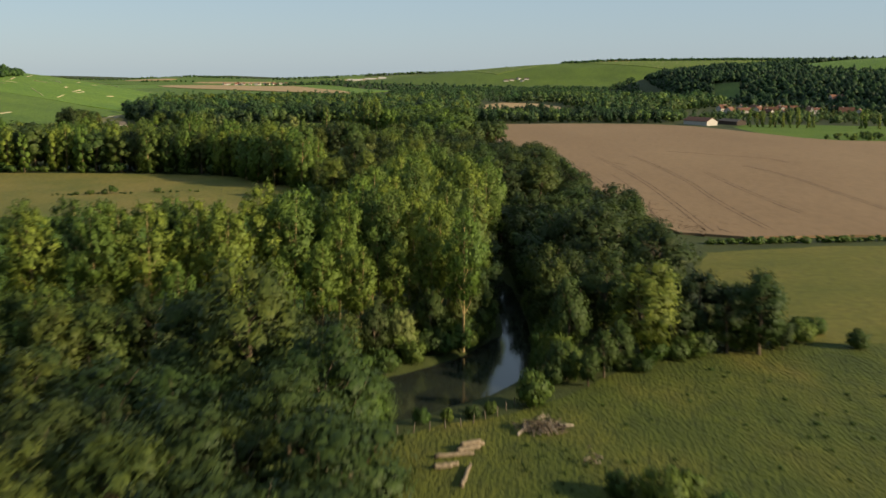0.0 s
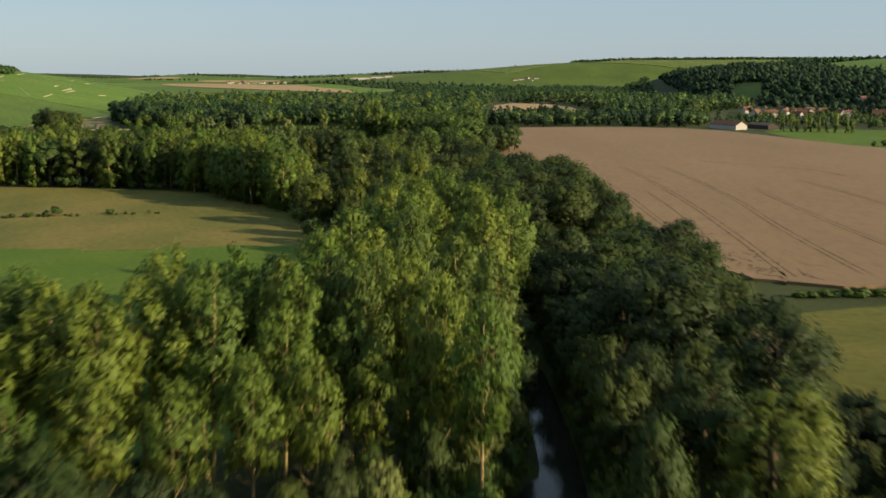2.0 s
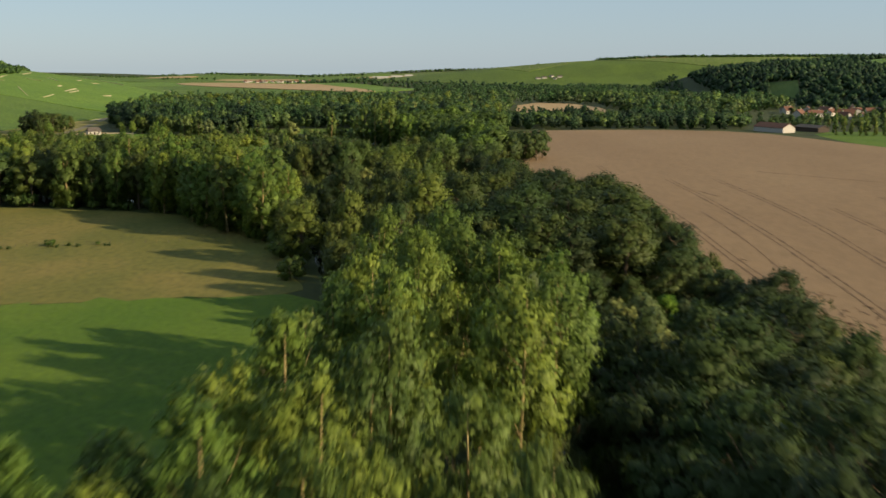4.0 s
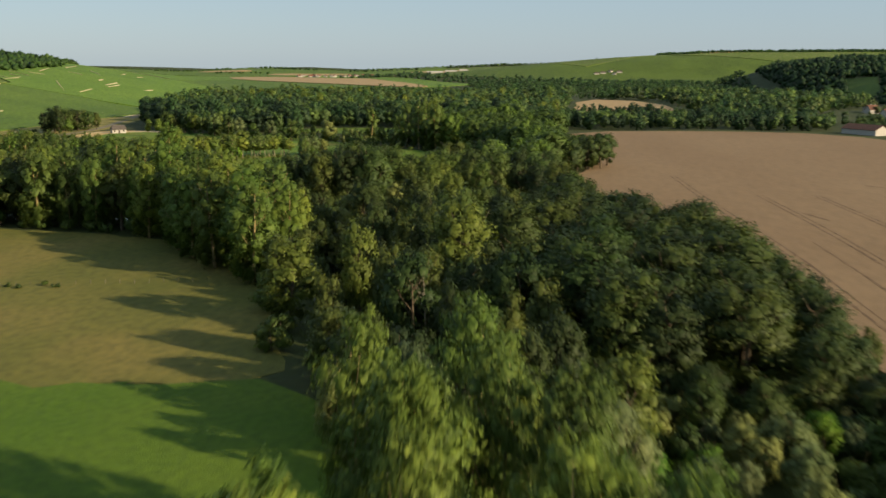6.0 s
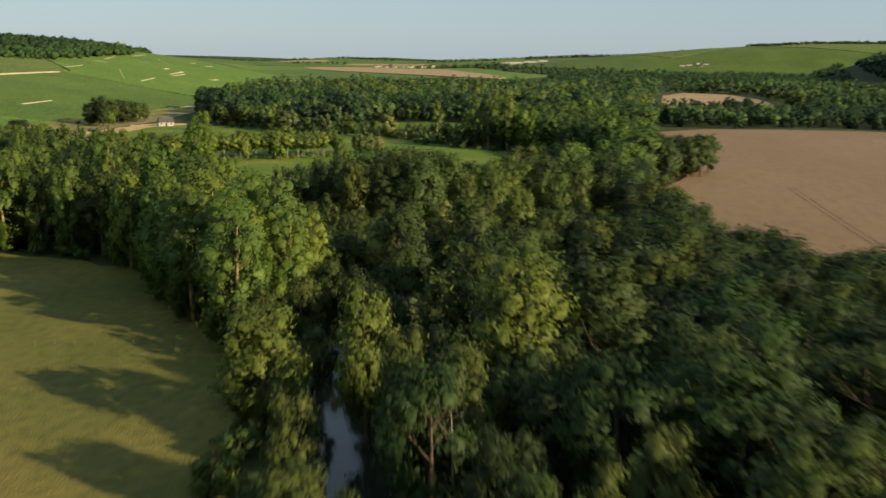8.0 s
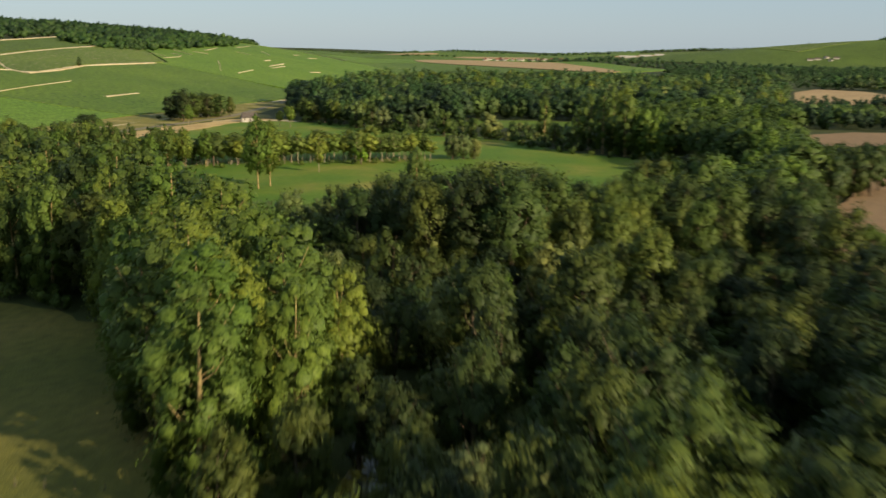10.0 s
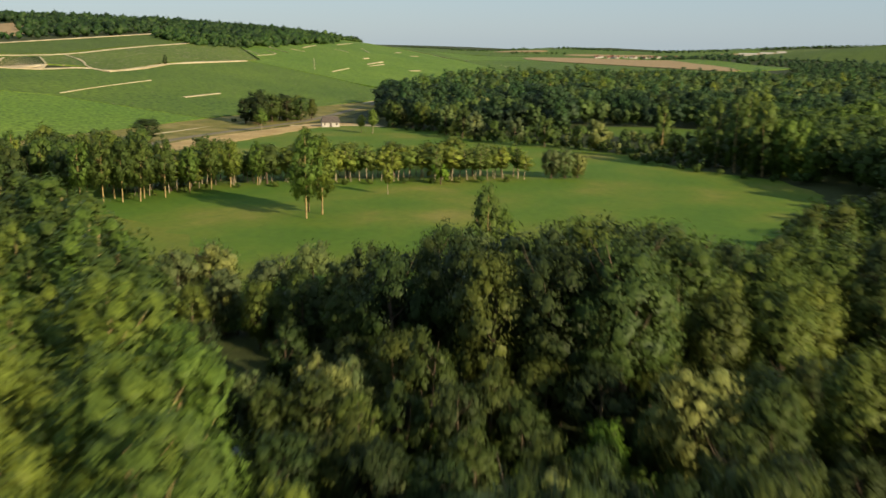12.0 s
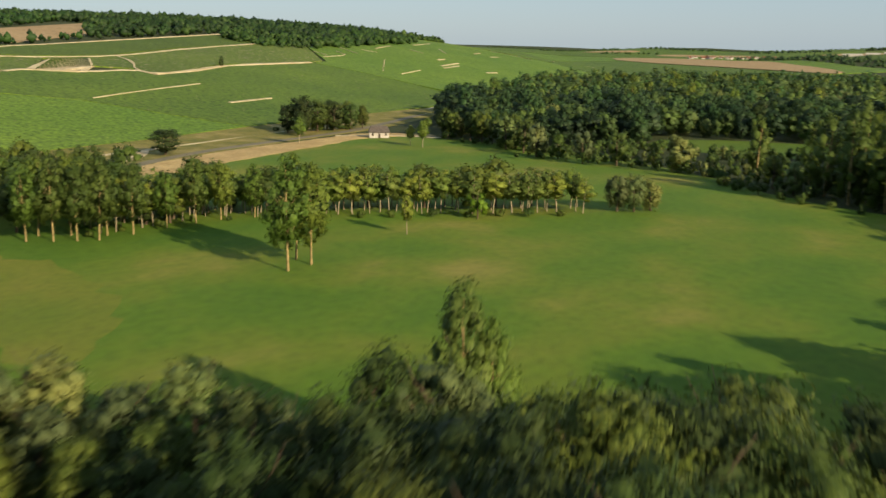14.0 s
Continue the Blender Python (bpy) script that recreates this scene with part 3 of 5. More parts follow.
def woodland(poly, step, mix, lo, hi, detail, group, gap=4.5, wide=(0.85, 1.2), water=6.5):
    """Trees of several kinds spread over a stretch of the plan; mix is pairs of kind and share."""
    kinds, share = [m[0] for m in mix], np.array([m[1] for m in mix], float)
    for x, y in scatter(poly, step):
        if river_gap(x, y) < water * river_width(y) or not free_spot(x, y, gap):
            continue
        k = kinds[rng.choice(len(kinds), p=share / share.sum())]
        f = {"willow": 0.75, "bush": 0.22 if lo > 11 else 0.5, "alder": 0.8, "bright": 0.8}.get(k, 1.0)
        PLACED.append((x, y))
        tree(k, x, y, rng.uniform(lo, hi) * f, detail, rng.uniform(*wide), group)


def single(kind, x, y, h, detail="near", wide=1.0, group="", label=""):
    PLACED.append((x, y))
    return tree(kind, x, y, h, detail, wide, group, label)


def joined_wood(name, poly, step, mix, lo, hi, detail, label, holes=(), drop=0.1, jitter=0.48, leafs=FAR_LEAF):
    """Woodland past counting: whole trees of several kinds, merged into one mesh for each kind of leaf."""
    kinds, share = [m[0] for m in mix], np.array([m[1] for m in mix], float)
    V, F, N, base = {k: [] for k in kinds}, {k: [] for k in kinds}, {k: [] for k in kinds}, dict.fromkeys(kinds, 0)
    for x, y in scatter(poly, step, jitter):
        if rng.uniform() < drop or river_gap(x, y) < 5.0 * river_width(y) or any(inside(q, x, y) for q in holes):
            continue
        lean = np.array([noise.noise((x / 45, y / 45, 7.0 * i)) for i in range(len(kinds))])
        odds = share * np.exp(4.0 * lean)
        k = kinds[rng.choice(len(kinds), p=odds / odds.sum())]
        group = meshes(k, detail)
        v, f, nn = NORMALS[group[int(rng.integers(len(group)))][1].name]
        h = rng.uniform(lo, hi) * (0.72 if k == "willow" else 1.0) * (1 + 0.35 * noise.noise((x / 38, y / 38, 31.0)))
        s, w, a = h / KINDS[k][1], rng.uniform(0.9, 1.7), rng.uniform(0, 6.28)
        ca, sa = np.cos(a), np.sin(a)
        V[k].append(np.stack([(v[:, 0] * ca - v[:, 1] * sa) * s * w + x, (v[:, 0] * sa + v[:, 1] * ca) * s * w + y, v[:, 2] * s + h1(x, y)], 1))
        N[k].append(np.stack([nn[:, 0] * ca - nn[:, 1] * sa, nn[:, 0] * sa + nn[:, 1] * ca, nn[:, 2]], 1))
        F[k].append(f + base[k])
        base[k] += len(v)
    for k in kinds:
        if V[k]:
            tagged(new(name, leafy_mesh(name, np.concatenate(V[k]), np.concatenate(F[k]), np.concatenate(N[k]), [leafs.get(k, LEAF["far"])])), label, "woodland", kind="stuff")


# ---- trees that stand out ----
for x, y, h in [(-36, 163, 26.5), (-62, 166, 27), (-48, 176, 26), (-69, 163, 27), (-76, 160, 27), (-57, 170, 26), (-33, 170, 26), (-39, 172, 25), (-28, 176, 26), (-22, 191, 25), (-46, 168, 26), (-53, 162, 26), (-19, 180, 26), (-66, 160, 26)]:
    single("poplar", x, y, h, "near", 1.0, "poplar plantation")
for x, y, h, w in [(-26, 170, 28, 0.95), (-32, 178, 28, 1), (-23.5, 182, 25, 0.8), (-15.5, 187, 28.5, 0.95), (-14.3, 215, 27.5, 1), (-7, 229, 28.5, 1), (-7, 263, 27, 1), (5, 220, 28.5, 1), (10, 236, 26.5, 1), (1, 196, 27, 0.9), (-7, 204, 27.5, 0.9), (5, 187, 26, 0.85), (-41, 165, 27, 1), (-48, 162, 27, 1), (-56, 160, 27, 1), (-10, 178, 26, 0.8), (-5, 184, 27, 0.85), (-1, 180, 25, 0.8), (-13, 181, 27, 0.8), (-17, 176, 26, 0.8)]:
    single("poplar", x, y, h, "near", w, "poplar plantation")
for x, y, h, w in [(-112, 486, 25, 1.4), (-125, 495, 25, 1.4), (-100, 474, 25.5, 1.4), (-77, 449, 26, 1.4), (-136, 503, 24, 1.4), (-150, 510, 24, 1.4), (-88, 462, 25, 1.4), (-119, 467, 22, 1), (-141, 481, 23, 1.1), (-70, 448, 22.5, 1.15), (-92, 457, 21, 1.2), (-87, 449, 22, 1.3), (-100, 457, 21, 1.2)]:
    single("leafy_poplar", x, y, h, "near", w, "poplar belt")
EAST_BANK = [("broadleaf", 30, 198, 22.5, 1.3), ("broadleaf", 40, 184, 20.5, 1.25), ("broadleaf", 41, 196, 18.5, 1.2), ("maple", 33, 161, 17.5, 1.5), ("ash", 20, 156.5, 16.5, 0.85), ("broadleaf", 44, 169, 15.5, 1.15),
             ("broadleaf", 53, 164, 15, 1.1), ("broadleaf", 48, 165, 11.5, 1.2), ("ash", 50, 170, 12.5, 1.1), ("ash", 25, 151, 8.5, 1.2), ("ash", 22, 147, 6.5, 1.2), ("ash", 28, 155, 9, 1.2), ("broadleaf", 18, 149, 7, 1.2), ("broadleaf", 39, 166, 11, 1.3),
             ("broadleaf", 33, 249, 19.5, 1.3), ("broadleaf", 41, 256, 19.5, 1.4), ("broadleaf", 47, 262, 16, 1.3), ("broadleaf", 36, 238, 18.5, 1.3), ("broadleaf", 27, 240, 19, 1.1), ("broadleaf", 34, 216, 20, 1.4), ("broadleaf", 42, 225, 17.5, 1.4), ("broadleaf", 26, 224, 20, 1.2), ("broadleaf", 25, 208, 19.5, 1.1), ("ash", 23, 180, 17, 1.1), ("broadleaf", 28, 172, 17, 1.2),
             ("broadleaf", 20, 205, 15, 1.35), ("broadleaf", 19.5, 216, 16, 1.3), ("broadleaf", 19.5, 230, 16, 1.3), ("ash", 19, 194, 12, 1.2), ("broadleaf", 17.5, 244, 15, 1.3), ("broadleaf", 15, 258, 14, 1.3),
             ("broadleaf", 58, 167, 6, 1.3), ("broadleaf", 55, 168, 12.5, 1.1), ("broadleaf", 49, 272, 13, 1.2), ("broadleaf", 54, 280, 11, 1.2)]
for k, x, y, h, w in EAST_BANK:
    single(k, x, y, h, "near", w, "trees on the east bank")
WEST_BANK = [("bush", -7, 163, 5.5, 1.3), ("ash", -8, 167, 9, 1.2), ("ash", -3, 171, 10, 1.2), ("ash", 2.5, 171, 8.5, 1.2), ("bush", 2, 167.5, 4.5, 1.3), ("bush", -2.5, 166, 4.5, 1.4), ("broadleaf", 8, 196, 12, 1.3), ("broadleaf", 8.5, 212, 14, 1.2), ("ash", 8, 225, 14, 1.2), ("broadleaf", 8, 240, 15, 1.1),
             ("ash", 6, 197, 14, 1.1), ("ash", 6, 216, 15, 1.0), ("willow", 5.5, 206, 11, 1.0), ("ash", -22, 150, 12, 1.2), ("ash", -15, 154, 11, 1.1), ("ash", -11, 158, 12, 1.0), ("willow", -7, 163, 9, 1.1), ("ash", -2, 167, 12, 1.0), ("ash", 4, 174, 13, 1.0), ("broadleaf", 6, 183, 12, 1.0),
             ("bush", -9, 154, 4, 1.1), ("bush", -5, 160, 4, 1.1), ("bush", 0, 165, 3.5, 1.2), ("bush", 4, 169, 3.5, 1.1), ("bush", -14, 150, 4, 1.2)]
for k, x, y, h, w in WEST_BANK:
    single(k, x, y, h, "near", w, "trees on the west bank")
for x, y, h, w in [(3.5, 167, 25, 0.85), (-1.5, 172, 26, 0.85), (-5.5, 260, 27.6, 1.0), (11, 245, 27.3, 0.95), (-26, 185, 26.5, 0.85), (-11, 279, 23.5, 1.0), (-14.8, 211, 28, 0.95), (-14, 165, 19, 1.05), (-8, 170, 18, 1.05), (-20, 162, 20, 1.0), (-27, 160, 18, 1.1), (-3, 174, 18, 1.0), (-34, 157, 19, 1.1), (-11, 175, 22, 1.0), (-42, 155, 18, 1.1), (-18, 170, 23, 0.95)]:
    single("poplar", x, y, h, "near", w, "poplar plantation")
for k, x, y, h, w in [("ash", -22.5, 113, 27.5, 1.2), ("ash", -30, 119, 22, 1.3), ("broadleaf", -13, 105, 21, 1.25), ("broadleaf", -15.5, 97, 18.5, 1.3), ("maple", -11, 112, 17, 1.2), ("ash", -8.5, 119, 12, 1.1)]:
    single(k, x, y, h, "near", w, "trees before the plantation")
# the wood along the river, from south to north
RIVER_WOOD = [("ash", -25.5, 334, 14.5, 1.4), ("ash", -20, 317, 16.5, 1.15), ("willow", -13, 313, 14.5, 1.0), ("willow", -9, 308, 13, 0.9), ("willow", 9.7, 287, 16.5, 1.0), ("maple", 13.7, 308, 15.3, 1.1), ("ash", 2, 313, 17, 0.9), ("ash", 6, 319, 17.5, 0.95),
              ("ash", -5, 328, 18, 0.9), ("ash", -1, 332, 16, 0.9), ("ash", 4.5, 338, 17.7, 0.95), ("ash", -7.5, 342, 15, 0.9), ("ash", -14, 354.5, 19.5, 0.95), ("ash", -5.5, 353.5, 19.5, 1.0), ("ash", -21.5, 361, 18.2, 0.85), ("ash", 6, 351, 19.4, 1.0), ("broadleaf", 1.2, 348, 22, 1.0),
              ("maple", -40.5, 370, 17.3, 1.35), ("maple", -28, 371, 19.6, 0.85), ("maple", -9.6, 372, 24, 1.1), ("maple", -11, 386, 24.8, 1.1), ("broadleaf", -1.5, 380, 22.7, 1.1), ("broadleaf", 11.5, 348, 23.3, 1.2), ("broadleaf", 23, 353, 21.2, 1.25), ("broadleaf", 30.5, 375, 21.7, 1.3), ("broadleaf", 38, 374, 20.6, 1.3),
              ("broadleaf", 43, 357, 17, 1.2), ("broadleaf", 46, 352, 13, 1.2), ("broadleaf", 50, 396, 11.5, 1.2), ("broadleaf", 25.5, 413, 20.2, 1.25), ("broadleaf", 40, 420, 16.5, 1.2), ("broadleaf", 35, 431, 14.5, 1.2), ("broadleaf", 30, 438, 15.5, 1.2), ("broadleaf", 17, 435, 17.8, 1.2), ("ash", 5, 433, 19.3, 1.1), ("maple", 16, 508, 15.2, 1.3),
              ("ash", -49, 394, 13, 1.1), ("ash", -29.5, 389, 15, 1.1), ("ash", -34, 399, 14, 1.1), ("ash", -26, 379, 13, 1.0), ("willow", -30, 404, 10, 1.1), ("ash", -38, 409, 13, 1.2), ("ash", -45, 417, 13, 1.2), ("broadleaf", -36, 420, 13, 1.2), ("ash", -50, 444, 12, 1.2), ("ash", -58, 458, 12, 1.2), ("broadleaf", -66, 456, 12, 1.2), ("ash", -76, 470, 11, 1.2), ("ash", -86, 471, 12, 1.2), ("ash", -38, 384, 11, 0.9), ("ash", -45, 402, 14, 1.0),
              ("willow", -41.5, 446, 16.5, 1.2), ("willow", -35, 482, 14.4, 1.15), ("maple", -27.7, 479, 14, 1.2), ("maple", -20, 485, 17, 1.1), ("bright", -43, 478, 8, 0.9), ("ash", -57, 474.5, 12.3, 1.0), ("ash", -63, 482, 14, 1.0), ("maple", -66, 470, 10.8, 1.1), ("willow", -73, 478, 10, 1.1),
              ("broadleaf", -74.5, 498, 19.5, 0.95), ("ash", -60, 493, 21.7, 1.0), ("ash", -51.8, 494, 23.5, 1.05), ("oak", -44.7, 495, 24.6, 1.1), ("oak", -57, 501, 23.5, 1.1), ("maple", -51.7, 507, 23.6, 1.15), ("oak", -47, 508, 24.4, 1.15), ("maple", -40, 508, 22.5, 1.2), ("oak", -45, 518, 22, 1.2),
              ("maple", -31.5, 519, 19.6, 1.3), ("oak", -66, 502, 22, 1.0), ("broadleaf", -74, 506, 19.2, 1.0), ("ash", -83.5, 509, 17.6, 1.0), ("willow", -72, 523, 17.6, 1.15), ("broadleaf", -77, 521, 18, 0.85), ("leafy_poplar", -73, 529, 22.6, 0.85), ("leafy_poplar", -70.5, 530.5, 19, 0.75), ("ash", -68, 515, 16, 1.1),
              ("willow", -104, 517, 12, 1.15), ("willow", -98, 520.5, 14, 1.15), ("willow", -114, 516.5, 13.5, 1.15), ("willow", -118, 513, 13, 1.0), ("willow", -91, 519, 12.5, 1.1), ("willow", -108, 510, 11, 1.1), ("willow", -86, 518, 12.5, 1.1), ("willow", -124, 509, 12, 1.1), ("maple", -95, 511, 11.5, 1.1), ("maple", -62, 520, 17, 1.2), ("maple", -55, 519, 18, 1.2),
              ("maple", -99, 506, 11, 1.2), ("maple", -91, 504, 12, 1.2), ("maple", -83, 502, 12.5, 1.2), ("maple", -110, 505, 9.5, 1.2), ("ash", -25, 556, 21, 1.3), ("broadleaf", -14, 566, 19, 1.2), ("ash", -16, 581, 20, 1.2), ("maple", -24, 528, 19, 1.2), ("oak", -36, 528, 19, 1.1)]
for k, x, y, h, w in RIVER_WOOD:
    single(k, x, y, h, "near", w, "riverside wood")
for x, y, h, w in [(-57, 405, 22, 1.35), (-61, 414, 24, 1.4), (-67.5, 424, 24.4, 1.4), (-57.5, 428, 24, 1.4), (-65, 435, 24.2, 1.4), (-73, 433, 24.5, 1.4), (-70, 419, 22.3, 1.3), (-80, 439, 21.2, 1.3), (-52, 416, 20, 1.2), (-62, 422, 21, 1.3), (-79, 430, 20, 1.3), (-86, 440, 21, 1.3), (-72, 441, 22, 1.3), (-54, 436, 17, 1.2)]:
    single("leafy_poplar", x, y, h, "near", w, "poplar belt")
for x, y, h in [(-146.5, 604.3, 22.5), (-145.6, 611, 21), (-151, 613.5, 21.5)]:
    single("meadow_poplar", x, y, h, "near", 1.12, "poplars in the meadow")
single("alder", -144.7, 649, 9.5, "near", 1.15, "", "thin-leaved young tree standing in the meadow")
single("bright", -139, 675.8, 9, "mid", 1.0)
for x, y, h in [(-111.5, 704.5, 10.5), (-107.5, 706.5, 11), (-104, 710, 9)]:
    single("willow", x, y, h, "near", 1.15, "willows at the end of the row")
for x, y, h in [(-284, 807, 12), (-233, 824, 12), (-241, 828, 9), (-312, 905, 9), (-262, 884, 8), (-252, 893, 9)]:
    single("alder", x, y, h, "near", 1.5, "trees by the road")
single("broadleaf", -304, 746, 10.5, "near", 2.3, "", "bushy green tree beside the road")
single("broadleaf", -508, 1034, 9, "mid", 0.9, "", "lone dark tree on the vineyard slope")

# ---- woods ----
woodland([(17, 262), (30, 266), (42, 290), (50, 316), (14, 320), (8, 300), (15, 275)], 5.0, [("willow", 3), ("bush", 3), ("bright", 1)], 6.5, 10.5, "near", "low willows on the east bank", 3.0, (1.0, 1.5), 6.0)
woodland([(-112, 150), (-62, 158), (-30, 167), (-8, 174), (6, 178), (10, 190), (12, 240), (9, 270), (0, 292), (-12, 286), (-15, 222), (-19, 200), (-31, 181), (-45, 165), (-64, 158), (-112, 160)], 7.4, [("poplar", 1)], 23, 28.5, "near", "poplar plantation", 5.5, (0.8, 1.05))
woodland([(-70, 36), (-9, 48), (-7, 122), (-60, 116), (-60, 120), (-100, 120)], 7.4, [("broadleaf", 4), ("ash", 3)], 15, 20, "near", "trees before the plantation", 5.5, (1.1, 1.45))
woodland([(-112, 118), (-62, 124), (-36, 136), (-14, 150), (-9, 158), (-4, 168), (-12, 168), (-32, 160), (-64, 152), (-112, 144)], 6.4, [("broadleaf", 2), ("ash", 3), ("maple", 2)], 12.5, 17, "near", "trees before the plantation", 4.5, (1.1, 1.45))
woodland([(18, 165), (34, 168), (48, 176), (50, 205), (46, 240), (50, 268), (34, 266), (19, 256), (17, 226)], 7.0, [("broadleaf", 3), ("ash", 1)], 13, 18, "near", "trees on the east bank", 6.0)
woodland([(12, 326), (40, 330), (40, 380), (36, 408), (22, 436), (6, 446), (4, 400), (10, 350)], 6.6, [("broadleaf", 6), ("ash", 1)], 17.5, 21, "near", "riverside wood", 5.0, (1.05, 1.35))
woodland([(40, 326), (47, 330), (47, 400), (38, 424), (27, 444), (22, 438), (36, 410), (40, 380)], 5.8, [("broadleaf", 6), ("ash", 1), ("maple", 1)], 11.5, 15.5, "near", "riverside wood", 4.6, (1.1, 1.4))
woodland([(14, 318), (50, 314), (52, 326), (12, 328)], 4.6, [("broadleaf", 3), ("bush", 1), ("ash", 1)], 7, 10, "near", "low trees before the riverside wood", 3.2, (1.2, 1.6))
woodland([(47, 322), (53, 330), (54, 380), (49, 412), (38, 434), (28, 456), (22, 464), (28, 442), (40, 420), (47, 396)], 5.0, [("broadleaf", 4), ("ash", 1)], 7, 10.5, "near", "riverside wood", 4.0, (1.1, 1.4))
woodland([(-22, 306), (-2, 296), (12, 322), (10, 350), (4, 400), (6, 446), (-40, 446), (-46, 404), (-34, 370), (-28, 340)], 7.4, [("broadleaf", 4), ("ash", 5), ("maple", 0.7), ("willow", 0.8)], 14, 21, "near", "riverside wood", 6.6, (0.8, 1.05))
woodland([(-92, 474), (-52, 440), (6, 446), (14, 470), (10, 520), (-22, 505), (-40, 488), (-84, 494), (-98, 492)], 5.6, [("ash", 4), ("broadleaf", 4), ("maple", 1), ("willow", 1)], 7.5, 12.5, "near", "riverside wood", 4.6, (1.0, 1.35), 5.0)
joined_wood("undergrowth", [(-92, 474), (-52, 440), (6, 446), (14, 470), (10, 520), (-22, 505), (-40, 488), (-84, 494), (-98, 492)], 4.8, [("bush", 1)], 2.0, 3.6, "mid", "leafy undergrowth on the floor of the riverside wood", leafs=CORE_LEAF)
woodland([(4, 440), (24, 446), (16, 470), (11, 520), (-2, 520), (-8, 480), (-6, 450)], 6.4, [("broadleaf", 4), ("ash", 3)], 16, 19.5, "near", "riverside wood", 5.0, (1.0, 1.3))
woodland([(-84, 496), (-40, 490), (-22, 506), (10, 522), (12, 562), (-8, 560), (-30, 540), (-55, 526), (-82, 512)], 6.6, [("oak", 4), ("ash", 2), ("maple", 3), ("broadleaf", 1)], 15, 20, "near", "riverside wood", 6.0, (0.9, 1.15))
woodland([(38, 292), (54, 286), (60, 300), (56, 324), (40, 322)], 5.0, [("ash", 2), ("willow", 1), ("broadleaf", 2)], 8, 12, "near", "trees on the east bank", 3.5, (1.2, 1.6))
woodland([(-290, 476), (-150, 472), (-150, 500), (-290, 512)], 7.2, [("leafy_poplar", 4), ("oak", 2), ("maple", 2)], 18, 24, "mid", "poplar belt", 5.0, (0.95, 1.3))
woodland([(-150, 472), (-95, 460), (-62, 420), (-54, 428), (-62, 458), (-92, 478), (-135, 498), (-150, 499)], 7.2, [("leafy_poplar", 4), ("ash", 2), ("broadleaf", 1)], 18, 24, "near", "poplar belt", 5.0, (0.95, 1.3))
joined_wood("meadow_wood", [(-42, 546), (-8, 560), (8, 566), (12, 612), (20, 645), (20, 705), (17, 800), (24, 885), (-62, 868), (-58, 800), (-52, 750), (-34, 728), (-10, 692), (0, 640), (-6, 590), (-30, 557)], 8.4, [("oak", 4), ("maple", 4), ("leafy_poplar", 3)], 14, 20, "mid", "mixed wood at the side of the meadow", drop=0.05, leafs=CORE_LEAF)
woodland([(6, 596), (20, 618), (30, 640), (38, 650), (39, 668), (20, 674), (12, 640)], 5.2, [("broadleaf", 2), ("oak", 1), ("maple", 1)], 14, 17, "mid", "wood beside the meadow")
woodland([(-205, 614), (-199, 641), (-184, 655), (-168, 667), (-143, 681), (-118, 698), (-124, 708), (-150, 697), (-176, 682), (-195, 668), (-218, 645), (-222, 618)], 3.9, [("alder", 6), ("maple", 1)], 11.5, 14.5, "mid", "alder row along the stream", 2.4, (1.4, 1.95))
for x, y, h in [(-213, 600, 17), (-208, 603, 18.5), (-204, 606, 18), (-200.5, 609, 18.5), (-203, 614, 17), (-199, 618, 17.5), (-210, 610, 19), (-216, 606, 18), (-198, 628, 14), (-196, 636, 16), (-194, 643, 15), (-189, 650, 13.5)]:
    single("meadow_poplar", x, y, h, "near", 1.15, "tall trees by the pond", "poplar with pale bare trunk beside the pond")
woodland([(-245, 590), (-218, 596), (-208, 625), (-230, 635)], 6, [("maple", 2), ("ash", 2)], 12, 17, "mid", "alder row along the stream")
woodland([(-292, 600), (-238, 600), (-226, 634), (-240, 662), (-264, 668), (-288, 640)], 6.2, [("maple", 3), ("alder", 3), ("leafy_poplar", 1)], 12, 16.5, "mid", "trees beyond the pond", 4.5, (1.0, 1.3))
woodland([(-320, 520), (-240, 520), (-228, 640), (-240, 668), (-262, 655), (-285, 580)], 8, [("maple", 3), ("alder", 2)], 8, 12, "mid", "alder row along the stream")
for k, x, y, h, w in [("ash", -305, 838, 13, 1.25), ("ash", -309, 846, 17, 1.2), ("broadleaf", -315, 853, 18.5, 1.35), ("maple", -312, 863, 16.5, 1.4), ("broadleaf", -308, 872, 15.5, 1.35), ("oak", -304, 881, 14.5, 1.3), ("broadleaf", -315, 876, 17, 1.4), ("maple", -321, 865, 16, 1.3), ("ash", -302, 889, 13, 1.2), ("oak", -311, 887, 15, 1.3), ("broadleaf", -319, 848, 14, 1.2)]:
    single(k, x, y, h, "near", w, "copse by the road")


def shrubs(line, step, lo, hi, group, off=1.5, kind="bush", detail="mid"):
    """Undergrowth along the edge of a wood."""
    for (ax, ay), (bx, by) in zip(line, line[1:]):
        k = max(1, int(math.hypot(bx - ax, by - ay) / step))
        for j in range(k):
            x, y = ax + (bx - ax) * j / k + rng.uniform(-off, off), ay + (by - ay) * j / k + rng.uniform(-off, off)
            if river_gap(x, y) > 4.5:
                tree(kind, x, y, rng.uniform(lo, hi), detail, rng.uniform(0.9, 1.3), group)


